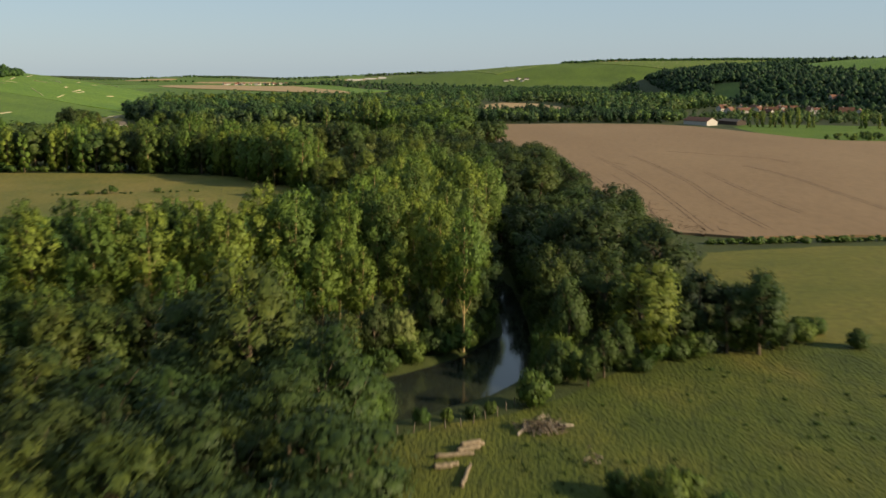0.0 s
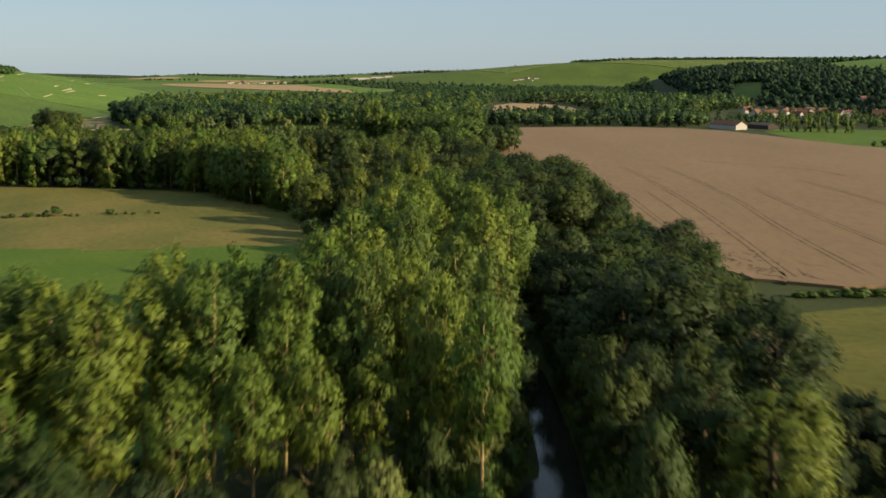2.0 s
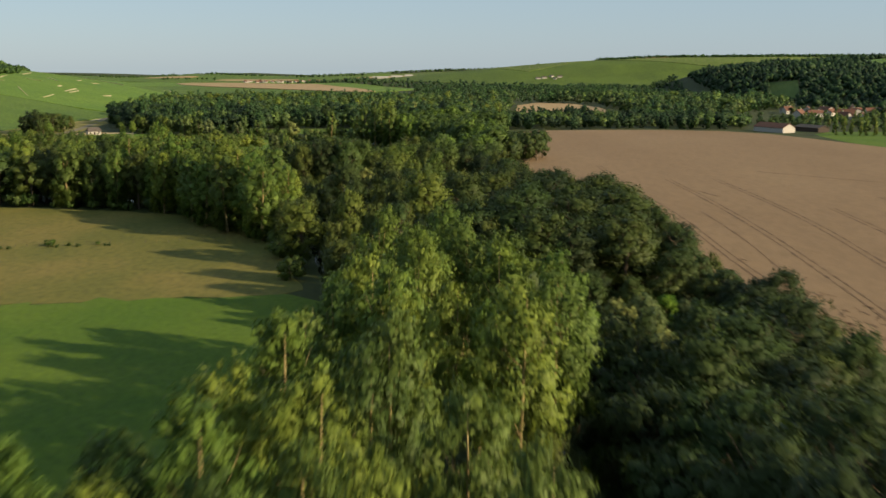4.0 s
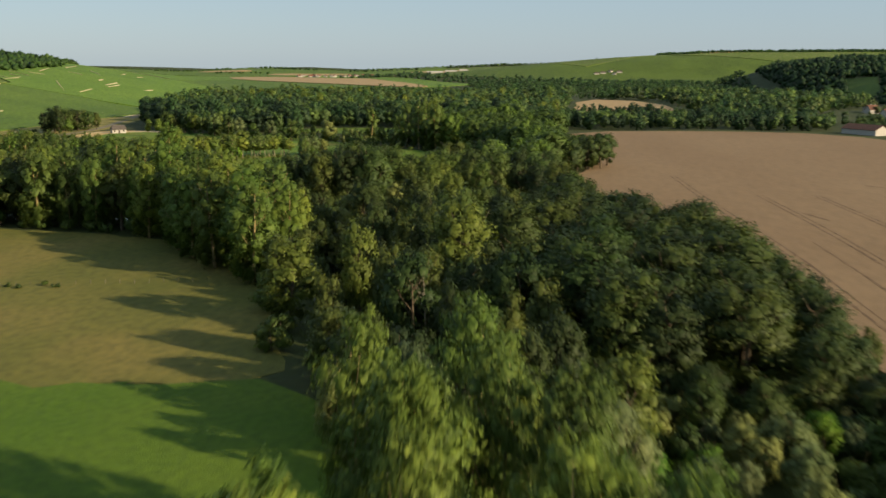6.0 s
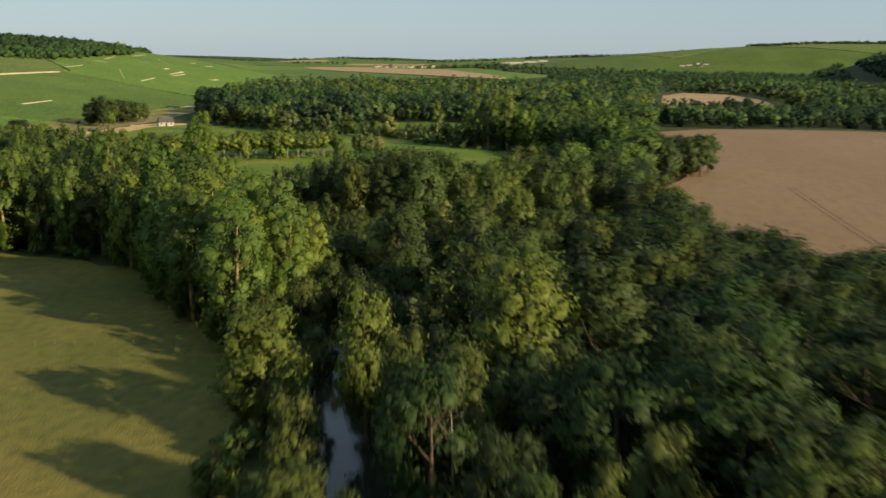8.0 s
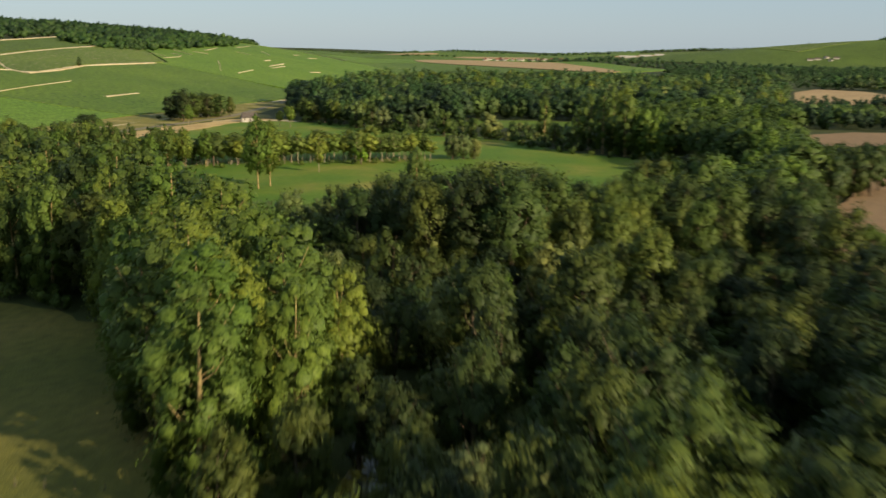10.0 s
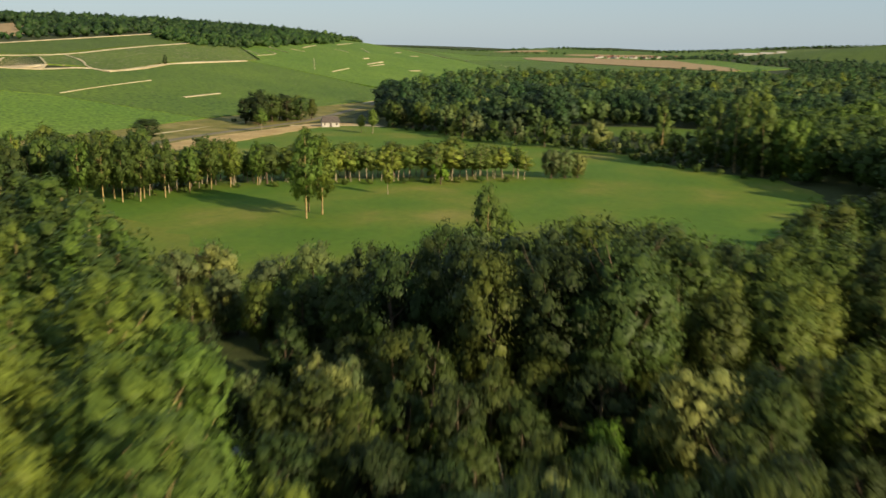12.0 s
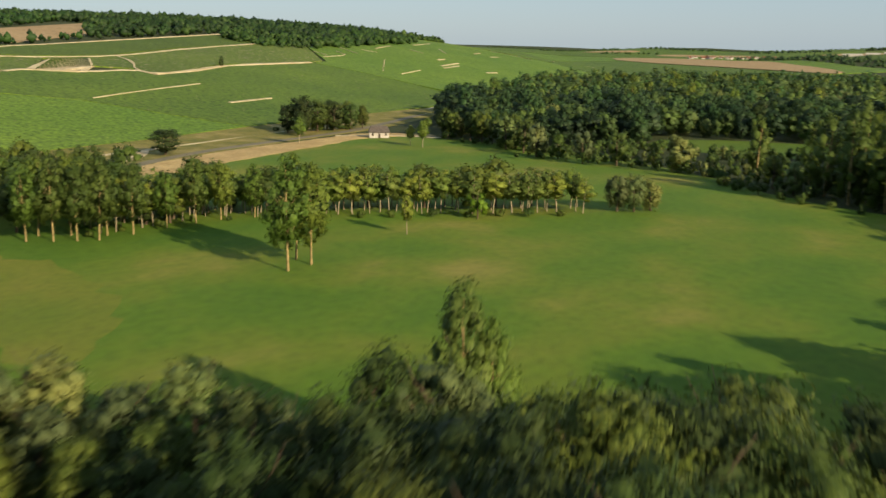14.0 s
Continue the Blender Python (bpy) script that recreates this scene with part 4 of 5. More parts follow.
shrubs([(-230, 474), (-150, 472), (-98, 460), (-74, 434), (-56, 410), (-46, 378), (-38, 345)], 7, 2.5, 5.5, "undergrowth at the wood's edge")
shrubs([(-70, 150), (-45, 162), (-30, 179), (-18, 198), (-13, 222), (-11, 280)], 6.5, 2, 4.5, "undergrowth at the wood's edge")
shrubs([(20, 150), (34, 158), (48, 166), (62, 172), (68, 182)], 3.5, 2.5, 5, "undergrowth at the wood's edge", detail="near")
shrubs([(-34, 725), (-70, 742), (-97, 768), (-105, 790), (-180, 830), (-245, 860)], 8, 2, 4.5, "undergrowth at the wood's edge")
shrubs([(-118, 505), (-100, 513), (-80, 517), (-55, 534), (-40, 546), (-22, 556)], 6, 2.5, 5, "undergrowth at the wood's edge")
shrubs([(-205, 612), (-198, 637), (-183, 651), (-166, 663), (-142, 677), (-116, 694)], 7.5, 1.2, 2.6, "undergrowth along the stream")
shrubs([(7, 172), (8, 182), (10, 205), (11, 240)], 4, 2.5, 5, "undergrowth on the riverbank", 1.0, detail="near")

# low growth before the clearing, and the front row of the wood behind the meadow
joined_wood("thicket", [(-185, 806), (-105, 786), (-96, 770), (-70, 744), (-54, 756), (-62, 862), (-150, 866), (-190, 832)], 6.2, [("willow", 2), ("maple", 2), ("oak", 3)], 3.0, 5.5, "low", "thicket of low mixed trees before the clearing", leafs=CORE_LEAF)
for k, x, y, h, w in [("leafy_poplar", -92, 800, 21, 1.0), ("oak", -128, 800, 11, 0.6), ("maple", -168, 812, 11, 1.1), ("willow", -155, 803, 13, 1.1), ("willow", -178, 815, 14, 1.2), ("maple", -82, 770, 12, 1.1), ("willow", -74, 757, 11, 1.0), ("leafy_poplar", -58, 748, 26, 1.05), ("leafy_poplar", -48, 740, 26, 1.1), ("leafy_poplar", -66, 762, 25, 1.1), ("leafy_poplar", -57, 770, 27, 1.1), ("leafy_poplar", -50, 757, 28, 1.1), ("leafy_poplar", -72, 776, 17, 1.2), ("willow", -118, 797, 14, 1.3), ("maple", -142, 803, 14, 1.2), ("willow", -200, 836, 15, 1.2), ("maple", -188, 826, 15, 1.2)]:
    single(k, x, y, h, "mid", w, "front of the valley wood")
woodland([(-250, 866), (-188, 834), (-184, 846), (-246, 880)], 6.5, [("maple", 3), ("alder", 2), ("willow", 1), ("oak", 1)], 12, 16.5, "mid", "front of the valley wood", 4.5)
shrubs([(-328, 854), (-318, 862), (-304, 886)], 4, 2, 4, "undergrowth at the wood's edge")
shrubs([(19, 168), (19.5, 190), (19.5, 215), (17.5, 245)], 3.5, 3, 6, "undergrowth on the riverbank", 1.0, detail="near")

# ---- distant woods ----
def far_wood(name, poly, step, lo, hi, mat, label, holes=(), grow=0.0, sprays=14, size=0.9):
    """Joined treetops: clumps with leaf sprays, one mesh."""
    V, F, N, base = [], [], [], 0
    for x, y in scatter(poly, step):
        if any(inside(q, x, y) for q in holes) or (grow and rng.uniform() < grow * (y - 1000) / 1500):
            continue
        h, z = rng.uniform(lo, hi) * rng.choice([0.55, 0.75, 0.9, 1.0, 1.0, 1.2]), h1(x, y)
        r = min(step * rng.uniform(0.36, 0.7), h * 0.5)
        tall = min(rng.uniform(0.9, 1.7), h * 0.5 / r)
        c = np.array([[x, y, z + h - r * tall], [x + rng.uniform(-0.6, 0.6) * r, y + rng.uniform(-0.6, 0.6) * r, z + h - r * tall * 1.5], [x + rng.uniform(-0.8, 0.8) * r, y - 0.4 * r, z + h * 0.4], [x + rng.uniform(-0.8, 0.8) * r, y + rng.uniform(-0.8, 0.8) * r, z + h * 0.7]])
        rad = np.array([r * 0.75, r * 0.85, r, r * 0.7])
        v, f, nn, _ = foliage(c, rad, tall, sprays, size, core=0.8)
        V.append(v)
        F.append(f + base)
        N.append(nn)
        base += len(v)
    return tagged(new(name, leafy_mesh(name, np.concatenate(V), np.concatenate(F), np.concatenate(N), [mat])), label, "woodland", kind="stuff")


MIDHOLE = [(32, 1075), (160, 1075), (168, 1490), (58, 1570)]
# far leaf colour, bluish because haze is mixed into it
HAZED_FAR_LEAF = LEAF["far"]
MIX = [("oak", 5), ("maple", 3), ("leafy_poplar", 3), ("willow", 0.9)]
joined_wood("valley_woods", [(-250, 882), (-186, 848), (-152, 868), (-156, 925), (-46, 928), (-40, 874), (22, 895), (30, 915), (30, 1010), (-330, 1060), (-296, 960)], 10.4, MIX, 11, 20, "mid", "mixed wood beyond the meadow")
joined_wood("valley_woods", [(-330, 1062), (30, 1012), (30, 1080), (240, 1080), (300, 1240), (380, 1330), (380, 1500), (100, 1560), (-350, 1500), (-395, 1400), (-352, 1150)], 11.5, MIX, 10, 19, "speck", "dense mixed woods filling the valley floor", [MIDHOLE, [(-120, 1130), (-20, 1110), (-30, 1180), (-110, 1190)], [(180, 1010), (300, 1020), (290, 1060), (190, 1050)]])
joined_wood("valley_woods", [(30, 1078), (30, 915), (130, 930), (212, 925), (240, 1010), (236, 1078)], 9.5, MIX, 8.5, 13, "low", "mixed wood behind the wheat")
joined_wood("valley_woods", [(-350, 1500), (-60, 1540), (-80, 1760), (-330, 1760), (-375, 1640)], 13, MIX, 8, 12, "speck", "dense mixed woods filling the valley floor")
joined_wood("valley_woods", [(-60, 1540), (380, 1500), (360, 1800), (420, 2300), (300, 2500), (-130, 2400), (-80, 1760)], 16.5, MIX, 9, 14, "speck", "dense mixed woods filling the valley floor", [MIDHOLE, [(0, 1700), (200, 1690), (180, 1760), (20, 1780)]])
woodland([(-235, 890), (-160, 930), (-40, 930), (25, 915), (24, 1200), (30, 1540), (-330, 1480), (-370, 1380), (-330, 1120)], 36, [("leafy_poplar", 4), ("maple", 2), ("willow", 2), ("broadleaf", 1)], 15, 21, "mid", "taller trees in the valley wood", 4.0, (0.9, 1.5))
far_wood("valley_woods", [(-180, 2600), (300, 2420), (430, 2460), (300, 2620), (-150, 2780), (-350, 3100), (-600, 3300)], 26, 8, 13, HAZED_FAR_LEAF, "distant woods by the far villages", sprays=16, size=1.8)
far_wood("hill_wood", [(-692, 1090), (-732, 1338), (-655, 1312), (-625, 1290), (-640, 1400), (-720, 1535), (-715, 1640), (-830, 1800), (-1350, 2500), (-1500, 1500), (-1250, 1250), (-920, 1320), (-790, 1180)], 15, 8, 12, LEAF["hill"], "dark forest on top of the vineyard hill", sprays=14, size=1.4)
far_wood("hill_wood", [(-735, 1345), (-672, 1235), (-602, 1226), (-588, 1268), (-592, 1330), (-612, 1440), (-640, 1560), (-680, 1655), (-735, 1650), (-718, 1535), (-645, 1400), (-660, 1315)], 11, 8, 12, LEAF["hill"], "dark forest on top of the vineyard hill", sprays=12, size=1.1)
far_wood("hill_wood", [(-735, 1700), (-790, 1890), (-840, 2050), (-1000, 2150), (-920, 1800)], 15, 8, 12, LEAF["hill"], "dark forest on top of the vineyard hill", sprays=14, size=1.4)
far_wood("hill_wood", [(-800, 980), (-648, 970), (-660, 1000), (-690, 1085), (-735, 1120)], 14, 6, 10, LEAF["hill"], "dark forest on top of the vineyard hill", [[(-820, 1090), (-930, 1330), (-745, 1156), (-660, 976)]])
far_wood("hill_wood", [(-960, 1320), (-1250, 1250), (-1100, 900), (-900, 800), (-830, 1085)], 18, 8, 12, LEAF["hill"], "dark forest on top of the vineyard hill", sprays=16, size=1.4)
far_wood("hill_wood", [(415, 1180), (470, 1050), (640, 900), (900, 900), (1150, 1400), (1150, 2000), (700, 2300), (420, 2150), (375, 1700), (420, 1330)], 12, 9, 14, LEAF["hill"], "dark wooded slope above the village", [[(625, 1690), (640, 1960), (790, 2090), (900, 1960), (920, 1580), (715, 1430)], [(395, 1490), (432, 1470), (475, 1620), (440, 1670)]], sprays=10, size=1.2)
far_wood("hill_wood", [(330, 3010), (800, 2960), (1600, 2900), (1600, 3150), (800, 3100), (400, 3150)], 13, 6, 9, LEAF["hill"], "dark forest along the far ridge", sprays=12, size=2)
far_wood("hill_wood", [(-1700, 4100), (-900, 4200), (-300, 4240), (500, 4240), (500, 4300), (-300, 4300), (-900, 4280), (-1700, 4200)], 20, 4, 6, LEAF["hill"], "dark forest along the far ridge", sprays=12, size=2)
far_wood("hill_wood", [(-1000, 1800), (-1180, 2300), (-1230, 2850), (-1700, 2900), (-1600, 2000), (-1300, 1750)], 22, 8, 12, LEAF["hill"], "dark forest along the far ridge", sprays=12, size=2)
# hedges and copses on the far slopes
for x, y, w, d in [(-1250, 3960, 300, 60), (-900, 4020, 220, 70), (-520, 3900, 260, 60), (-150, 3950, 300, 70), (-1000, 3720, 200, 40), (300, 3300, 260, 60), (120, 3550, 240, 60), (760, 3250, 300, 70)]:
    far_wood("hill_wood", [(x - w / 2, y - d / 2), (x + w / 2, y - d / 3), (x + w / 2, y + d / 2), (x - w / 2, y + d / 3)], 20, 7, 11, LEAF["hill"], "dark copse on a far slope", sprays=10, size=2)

# ---- vineyards, tracks and road ----
def plot(pts, v, cell=40.0, lift=0.9):
    return sheet("vineyard", pts, lift, VINES[v], "green vineyard plot in trimmed rows on the slope", "vineyard", 0, cell)


plot([(-346, 500), (-345, 780), (-350, 856), (-394, 833), (-423, 819), (-446, 790), (-470, 500)], 1)
plot([(-350, 858), (-394, 835), (-423, 821), (-448, 792), (-500, 500), (-560, 500), (-506, 840), (-512, 862), (-498, 890), (-501, 940), (-482, 938), (-490, 985), (-508, 1043), (-512, 1159), (-440, 1165), (-352, 1165), (-349, 1000), (-350, 900)], 0)
plot([(-440, 1168), (-513, 1162), (-520, 1190), (-600, 1280), (-630, 1400), (-700, 1530), (-700, 1640), (-830, 1850), (-640, 2050), (-462, 1760), (-392, 1400), (-354, 1168)], 1, 60)
plot([(-832, 1853), (-1350, 2500), (-1600, 3100), (-1200, 3200), (-860, 2640), (-642, 2054)], 0, 80, 1.5)
plot([(-509, 866), (-515, 843), (-600, 500), (-690, 500), (-580, 890), (-570, 925), (-571, 990), (-608, 1112), (-632, 1270), (-600, 1278), (-522, 1186), (-518, 1160), (-517, 1043), (-498, 985), (-488, 944), (-508, 948), (-522, 925), (-559, 953), (-559, 919)], 3)
plot([(-700, 500), (-586, 890), (-574, 925), (-575, 990), (-612, 1112), (-634, 1265), (-655, 1305), (-725, 1335), (-684, 1161), (-640, 972)], 2)
sheet("stubble_field", [(-825, 1088), (-930, 1330), (-752, 1160), (-665, 980)], 0.3, STUBBLE, "tan stubble field on the hilltop", "field", 0)
plot([(640, 1700), (650, 1950), (790, 2080), (885, 1950), (905, 1600), (720, 1450)], 1)
plot([(398, 1495), (430, 1478), (470, 1620), (440, 1660)], 2)
plot([(-452, 1775), (-640, 2060), (-858, 2640), (-765, 2810), (-335, 2245), (-210, 2058), (-300, 1990), (-384, 1800)], 0, 60)
plot([(-300, 3350), (150, 2850), (330, 2990), (900, 2700), (1500, 2800), (900, 3300), (100, 3900), (-300, 3900)], 3, 80, 1.5)
for pts in ([(-900, 3620), (-640, 3640), (-600, 3760), (-880, 3740)], [(-420, 3700), (-200, 3680), (-160, 3760), (-400, 3800)], [(-1200, 3800), (-1020, 3780), (-990, 3860), (-1180, 3880)], [(420, 3020), (560, 2990), (600, 3080), (460, 3120)], [(-60, 3450), (90, 3420), (100, 3500), (-50, 3530)]):
    sheet("stubble_field", pts, 2.0, STUBBLE, "pale stubble field on a far slope", "field", 1, 60)
plot([(-1600, 3500), (-700, 3500), (-300, 3900), (-300, 4150), (-1700, 4050)], 0, 90, 1.5)

for pts, w in (([(-600, 700), (-571, 896), (-564, 922), (-566, 992), (-604, 1114), (-636, 1278)], 5.5), ([(-600, 860), (-622, 930), (-642, 975), (-688, 1161), (-728, 1335)], 5), 
               ([(-508, 845), (-514, 866), (-499, 893), (-503, 942), (-485, 941), (-494, 985), (-512, 1043), (-516, 1159)], 6), ([(-566, 992), (-535, 975), (-503, 942), (-484, 941)], 3.5),
               ([(-556, 955), (-520, 923), (-500, 893)], 3), ([(-426, 830), (-435, 866), (-450, 941)], 1.2), ([(-399, 905), (-403, 950)], 3), 
               ([(-681, 1434), (-712, 1537)], 6), ([(-627, 1543), (-665, 1661)], 5), ([(-487, 1343), (-499, 1406)], 6), ([(-556, 1300), (-600, 1330), (-640, 1400)], 3), ([(-560, 1500), (-600, 1560)], 4),
               ([(-947, 2692), (-1020, 2720)], 14), ([(-620, 2035), (-700, 2300), (-900, 2700)], 6), ([(-448, 1700), (-470, 1760), (-560, 2035)], 8), ([(-470, 1200), (-520, 1290)], 2.5), ([(-560, 1760), (-640, 1800)], 8), ([(-760, 2000), (-860, 2080)], 10),
               ([(-573, 1249), (-549, 1236)], 4), ([(-570, 1284), (-547, 1268), (-541, 1217)], 3.5), ([(-579, 1345), (-561, 1346)], 4), ([(-585, 1383), (-609, 1457)], 5), ([(-580, 1450), (-558, 1441)], 4), ([(-517, 1395), (-521, 1418)], 5), ([(-478, 1330), (-486, 1381)], 5), ([(-577, 1613), (-586, 1650)], 7), ([(-554, 1610), (-558, 1645)], 6), ([(-459, 1213), (-471, 1270)], 3.5), ([(-656, 2287), (-555, 2038), (-443, 1706)], 7), ([(-455, 1380), (-455, 1407)], 5)):
    strip("track", pts, w * (0.55 if pts[0][1] < 1190 else 0.24), 1.2, CHALK, "pale chalky track between vineyard plots", "track", 1, 8.0, 0.45)
sheet("verge", [(-354, 560), (-352, 700), (-354, 800), (-356, 900), (-366, 1060), (-322, 1040), (-294, 900), (-294, 840), (-294, 780), (-284, 715), (-272, 640), (-258, 560)], 0.08, VERGE, "dry yellow-green road verge", "verge", 1)
sheet("dry_bank", [(-290, 842), (-292, 801), (-293, 777), (-292, 753), (-289, 723), (-283, 695), (-264, 640), (-250, 642), (-264, 678), (-264, 696), (-266, 724), (-269, 748), (-271, 778), (-272, 813), (-276, 842), (-268, 862), (-250, 872), (-262, 880), (-290, 868)], 0.12, BANK, "dry tan grass bank along the road", "bank", 1, frayed=0.8)
strip("road", [(-255, 560), (-270, 640), (-282, 692), (-294, 728), (-300, 767), (-300, 808), (-299, 842), (-300, 890), (-329, 1014), (-356, 1120), (-400, 1300)], 5.5, 0.2, TARMAC, "narrow grey country road", "road", 2, 15)
strip("track", [(-290, 696), (-297, 706), (-307, 733), (-314, 745), (-323, 755), (-323, 782), (-327, 837), (-325, 880), (-328, 935), (-345, 1050), (-362, 1140)], 4.0, 0.24, CHALK, "pale chalky track beside the road", "track", 1, 12, 0.2)
strip("track", [(-324, 716), (-322, 744), (-316, 747)], 5.0, 0.26, CHALK, "pale chalky track beside the road", "track", 1, 8, 0.2)
strip("track", [(-292, 848), (-280, 856), (-262, 866), (-246, 866)], 3.5, 0.2, CHALK, "pale chalky track beside the road", "track", 1, 8, 0.2)

# ridge vineyard: the duller vine green stands in for distance haze
plot([(-300, 2880), (100, 2640), (450, 2580), (900, 2560), (1500, 2600), (1500, 2795), (900, 2695), (330, 2985), (150, 2845), (-300, 3345)], 2, 60, 1.3)
plot([(-1250, 3205), (-860, 2645), (-765, 2815), (-335, 2250), (-205, 2062), (-110, 2420), (-180, 2600), (-600, 3300), (-300, 3360), (-300, 3895), (-700, 3495), (-1600, 3495), (-1600, 3110)], 1, 60, 1.1)

# young vines on bare chalk, row by row
sheet("bare_plot", [(-514, 866), (-554, 920), (-553, 953), (-519, 922), (-503, 877)], 1.15, CHALK, "bare pale earth of a newly planted plot", "vineyard plot", 0)
for i in range(26):
    a = (i + 0.5) / 26
    lo, hi = (-511 - 8 * a, 870 + 51 * a), (-553, 921 + 31 * a)
    V, F = [], []
    n = 12
    way = [(lo[0] + (hi[0] - lo[0]) * k / n, lo[1] + (hi[1] - lo[1]) * k / n) for k in range(n + 1)]
    tube(V, F, [(q[0], q[1], h1(*q) + 1.45 + 0.15 * math.sin(k * 2.1 + i)) for k, q in enumerate(way)], [0.26 + 0.08 * math.sin(k * 1.7 + i * 3) for k in range(n + 1)], 6)
    tagged(new("vine_row", mesh_of("vine_row", V, F, VINES[2], False)), "row of young vines on bare earth", "vine row", "young vine rows")


# ---- buildings ----
def part(name, V, F, mat, parent, label=""):
    ob = new(name, mesh_of(name, V, F, mat))
    ob.parent = parent
    return tagged(ob, label)


def box(x0, x1, y0, y1, z0, z1):
    V = [(x, y, z) for z in (z0, z1) for x, y in ((x0, y0), (x1, y0), (x1, y1), (x0, y1))]
    return V, [(3, 2, 1, 0), (4, 5, 6, 7), (0, 1, 5, 4), (1, 2, 6, 5), (2, 3, 7, 6), (3, 0, 4, 7)]


def house(x, y, turn, L, Wd, eaves, ridge, roof_mat, wall_mat, label, openings=True, group="", hip=0.0, stack=True):
    """Walls with gables, an overhanging thick roof, a door and windows set into reveals."""
    root = tagged(new("house"), label, "house", group)
    root.matrix_basis = pose(x, y, h1(x, y), 0, 0, turn)
    a, b = L / 2, Wd / 2
    V = [(-a, -b, -1.5), (a, -b, -1.5), (a, b, -1.5), (-a, b, -1.5), (-a, -b, eaves), (a, -b, eaves), (a, b, eaves), (-a, b, eaves), (-a + hip, 0, ridge), (a - hip, 0, ridge)]
    part("wall", V, [(0, 1, 5, 4), (2, 3, 7, 6), (1, 2, 6, 9, 5), (3, 0, 4, 8, 7)], wall_mat, root)
    o, t = 0.5, 0.25
    sl = (ridge - eaves) / b
    RV, RF = [], []
    for s in (-1, 1):
        k = len(RV)
        lo, hi = eaves - o * sl + 0.12, ridge + 0.12
        RV += [(-a - o, s * (b + o), lo), (a + o, s * (b + o), lo), (a + o - hip, 0, hi), (-a - o + hip, 0, hi)]
        RV += [(q[0], q[1], q[2] + t) for q in RV[k:k + 4]]
        RF += [(k + 4, k + 5, k + 6, k + 7), (k, k + 3, k + 2, k + 1), (k, k + 1, k + 5, k + 4), (k + 1, k + 2, k + 6, k + 5), (k + 3, k, k + 4, k + 7)]
    if hip:
        for s in (-1, 1):
            k = len(RV)
            lo = eaves - o * sl + 0.12 + t
            RV += [(s * (a + o), -b - o, lo), (s * (a + o), b + o, lo), (s * (a + o - hip), 0, ridge + 0.12 + t)]
            RF.append((k, k + 1, k + 2) if s > 0 else (k + 1, k, k + 2))
    part("roof", RV, RF, roof_mat, root)
    if openings:
        n = max(2, int(L / 3))
        for s in (-1, 1):
            for i in range(n):
                cx = -a + L * (i + 0.5) / n
                if s < 0 and i == n // 2:
                    part("door", *box(cx - 0.55, cx + 0.55, s * (b + 0.04), s * b, 0, 2.1), DARK_WOOD, root)
                else:
                    part("window", *box(cx - 0.45, cx + 0.45, min(s * (b + 0.03), s * (b - 0.1)), max(s * (b + 0.03), s * (b - 0.1)), 1.0, 2.2), DARK_WOOD, root)
        if not stack:
            return root
        part("chimney", *box(a * 0.5 - 0.35, a * 0.5 + 0.35, -0.35, 0.35, ridge - 0.6, ridge + 1.1), wall_mat, root)
    return root


shed = house(-271, 852.5, 33, 9.0, 6.5, 2.7, 5.0, ROOF_BROWN, PLASTER, "small white-walled cottage with brown tiled roof", True, hip=1.2, stack=False)
# long farm barn at the edge of the wheat
house(228, 900, 118, 30, 12, 3.6, 6.6, ROOF_RED, PLASTER, "long farm barn with reddish roof and pale gable", False)
house(258, 906, 112, 26, 10, 3.0, 4.8, ROOF_BROWN, DARK_WOOD, "low dark open-sided farm shed", False)
for i in range(20):
    x, y = 312 + rng.uniform(0, 140), 1070 + rng.uniform(0, 160)
    house(x, y, rng.uniform(0, 180), rng.uniform(10, 16), rng.uniform(7, 9), rng.uniform(3, 5), rng.uniform(6.5, 8.5), ROOF_RED, PLASTER, "village house with red clay roof and cream walls", True, "village houses")
house(482, 1245, 10, 20, 10, 5, 9.5, ROOF_RED, PLASTER, "large house with red roof among hillside trees", True)
for i in range(60):
    x, y = rng.uniform(-780, -150), 3430 + rng.uniform(-60, 160)
    house(x, y, rng.uniform(0, 180), rng.uniform(9, 15), rng.uniform(7, 9), rng.uniform(3, 5), rng.uniform(6, 8.5), ROOF_RED, PLASTER, "distant pale village house", False, "far village houses")
for x, y, L in [(-290, 3380, 50), (-240, 3390, 36), (-200, 3370, 24)]:
    house(x, y, 8, L, 18, 8, 11, PLASTER, PLASTER, "distant white farm hall", False, "far white halls")
for x, y in [(170, 2755), (186, 2762), (205, 2775), (212, 2748), (226, 2768)]:
    house(x, y, rng.uniform(0, 90), 12, 8, 3.5, 6, ROOF_BROWN, PLASTER, "distant pale farmhouse below the ridge", False, "far farmhouses")

# trees around the village
woodland([(262, 700), (300, 684), (420, 650), (470, 660), (300, 740)], 9, [("bush", 1)], 14, 20, "low", "hedge by the lawn", 4)
for i in range(16):
    single("leafy_poplar", 262 + i * 5.2 + (34 if i > 9 else 0) + rng.uniform(-2, 2), 872 - i * 3 + rng.uniform(-6, 6), rng.uniform(12, 17), "low", 0.75, "poplars before the village")
woodland([(255, 930), (330, 960), (470, 900), (480, 1040), (440, 1240), (390, 1290), (340, 1240), (300, 1050)], 12, [("oak", 1), ("maple", 1)], 6, 10, "low", "village trees", 13)
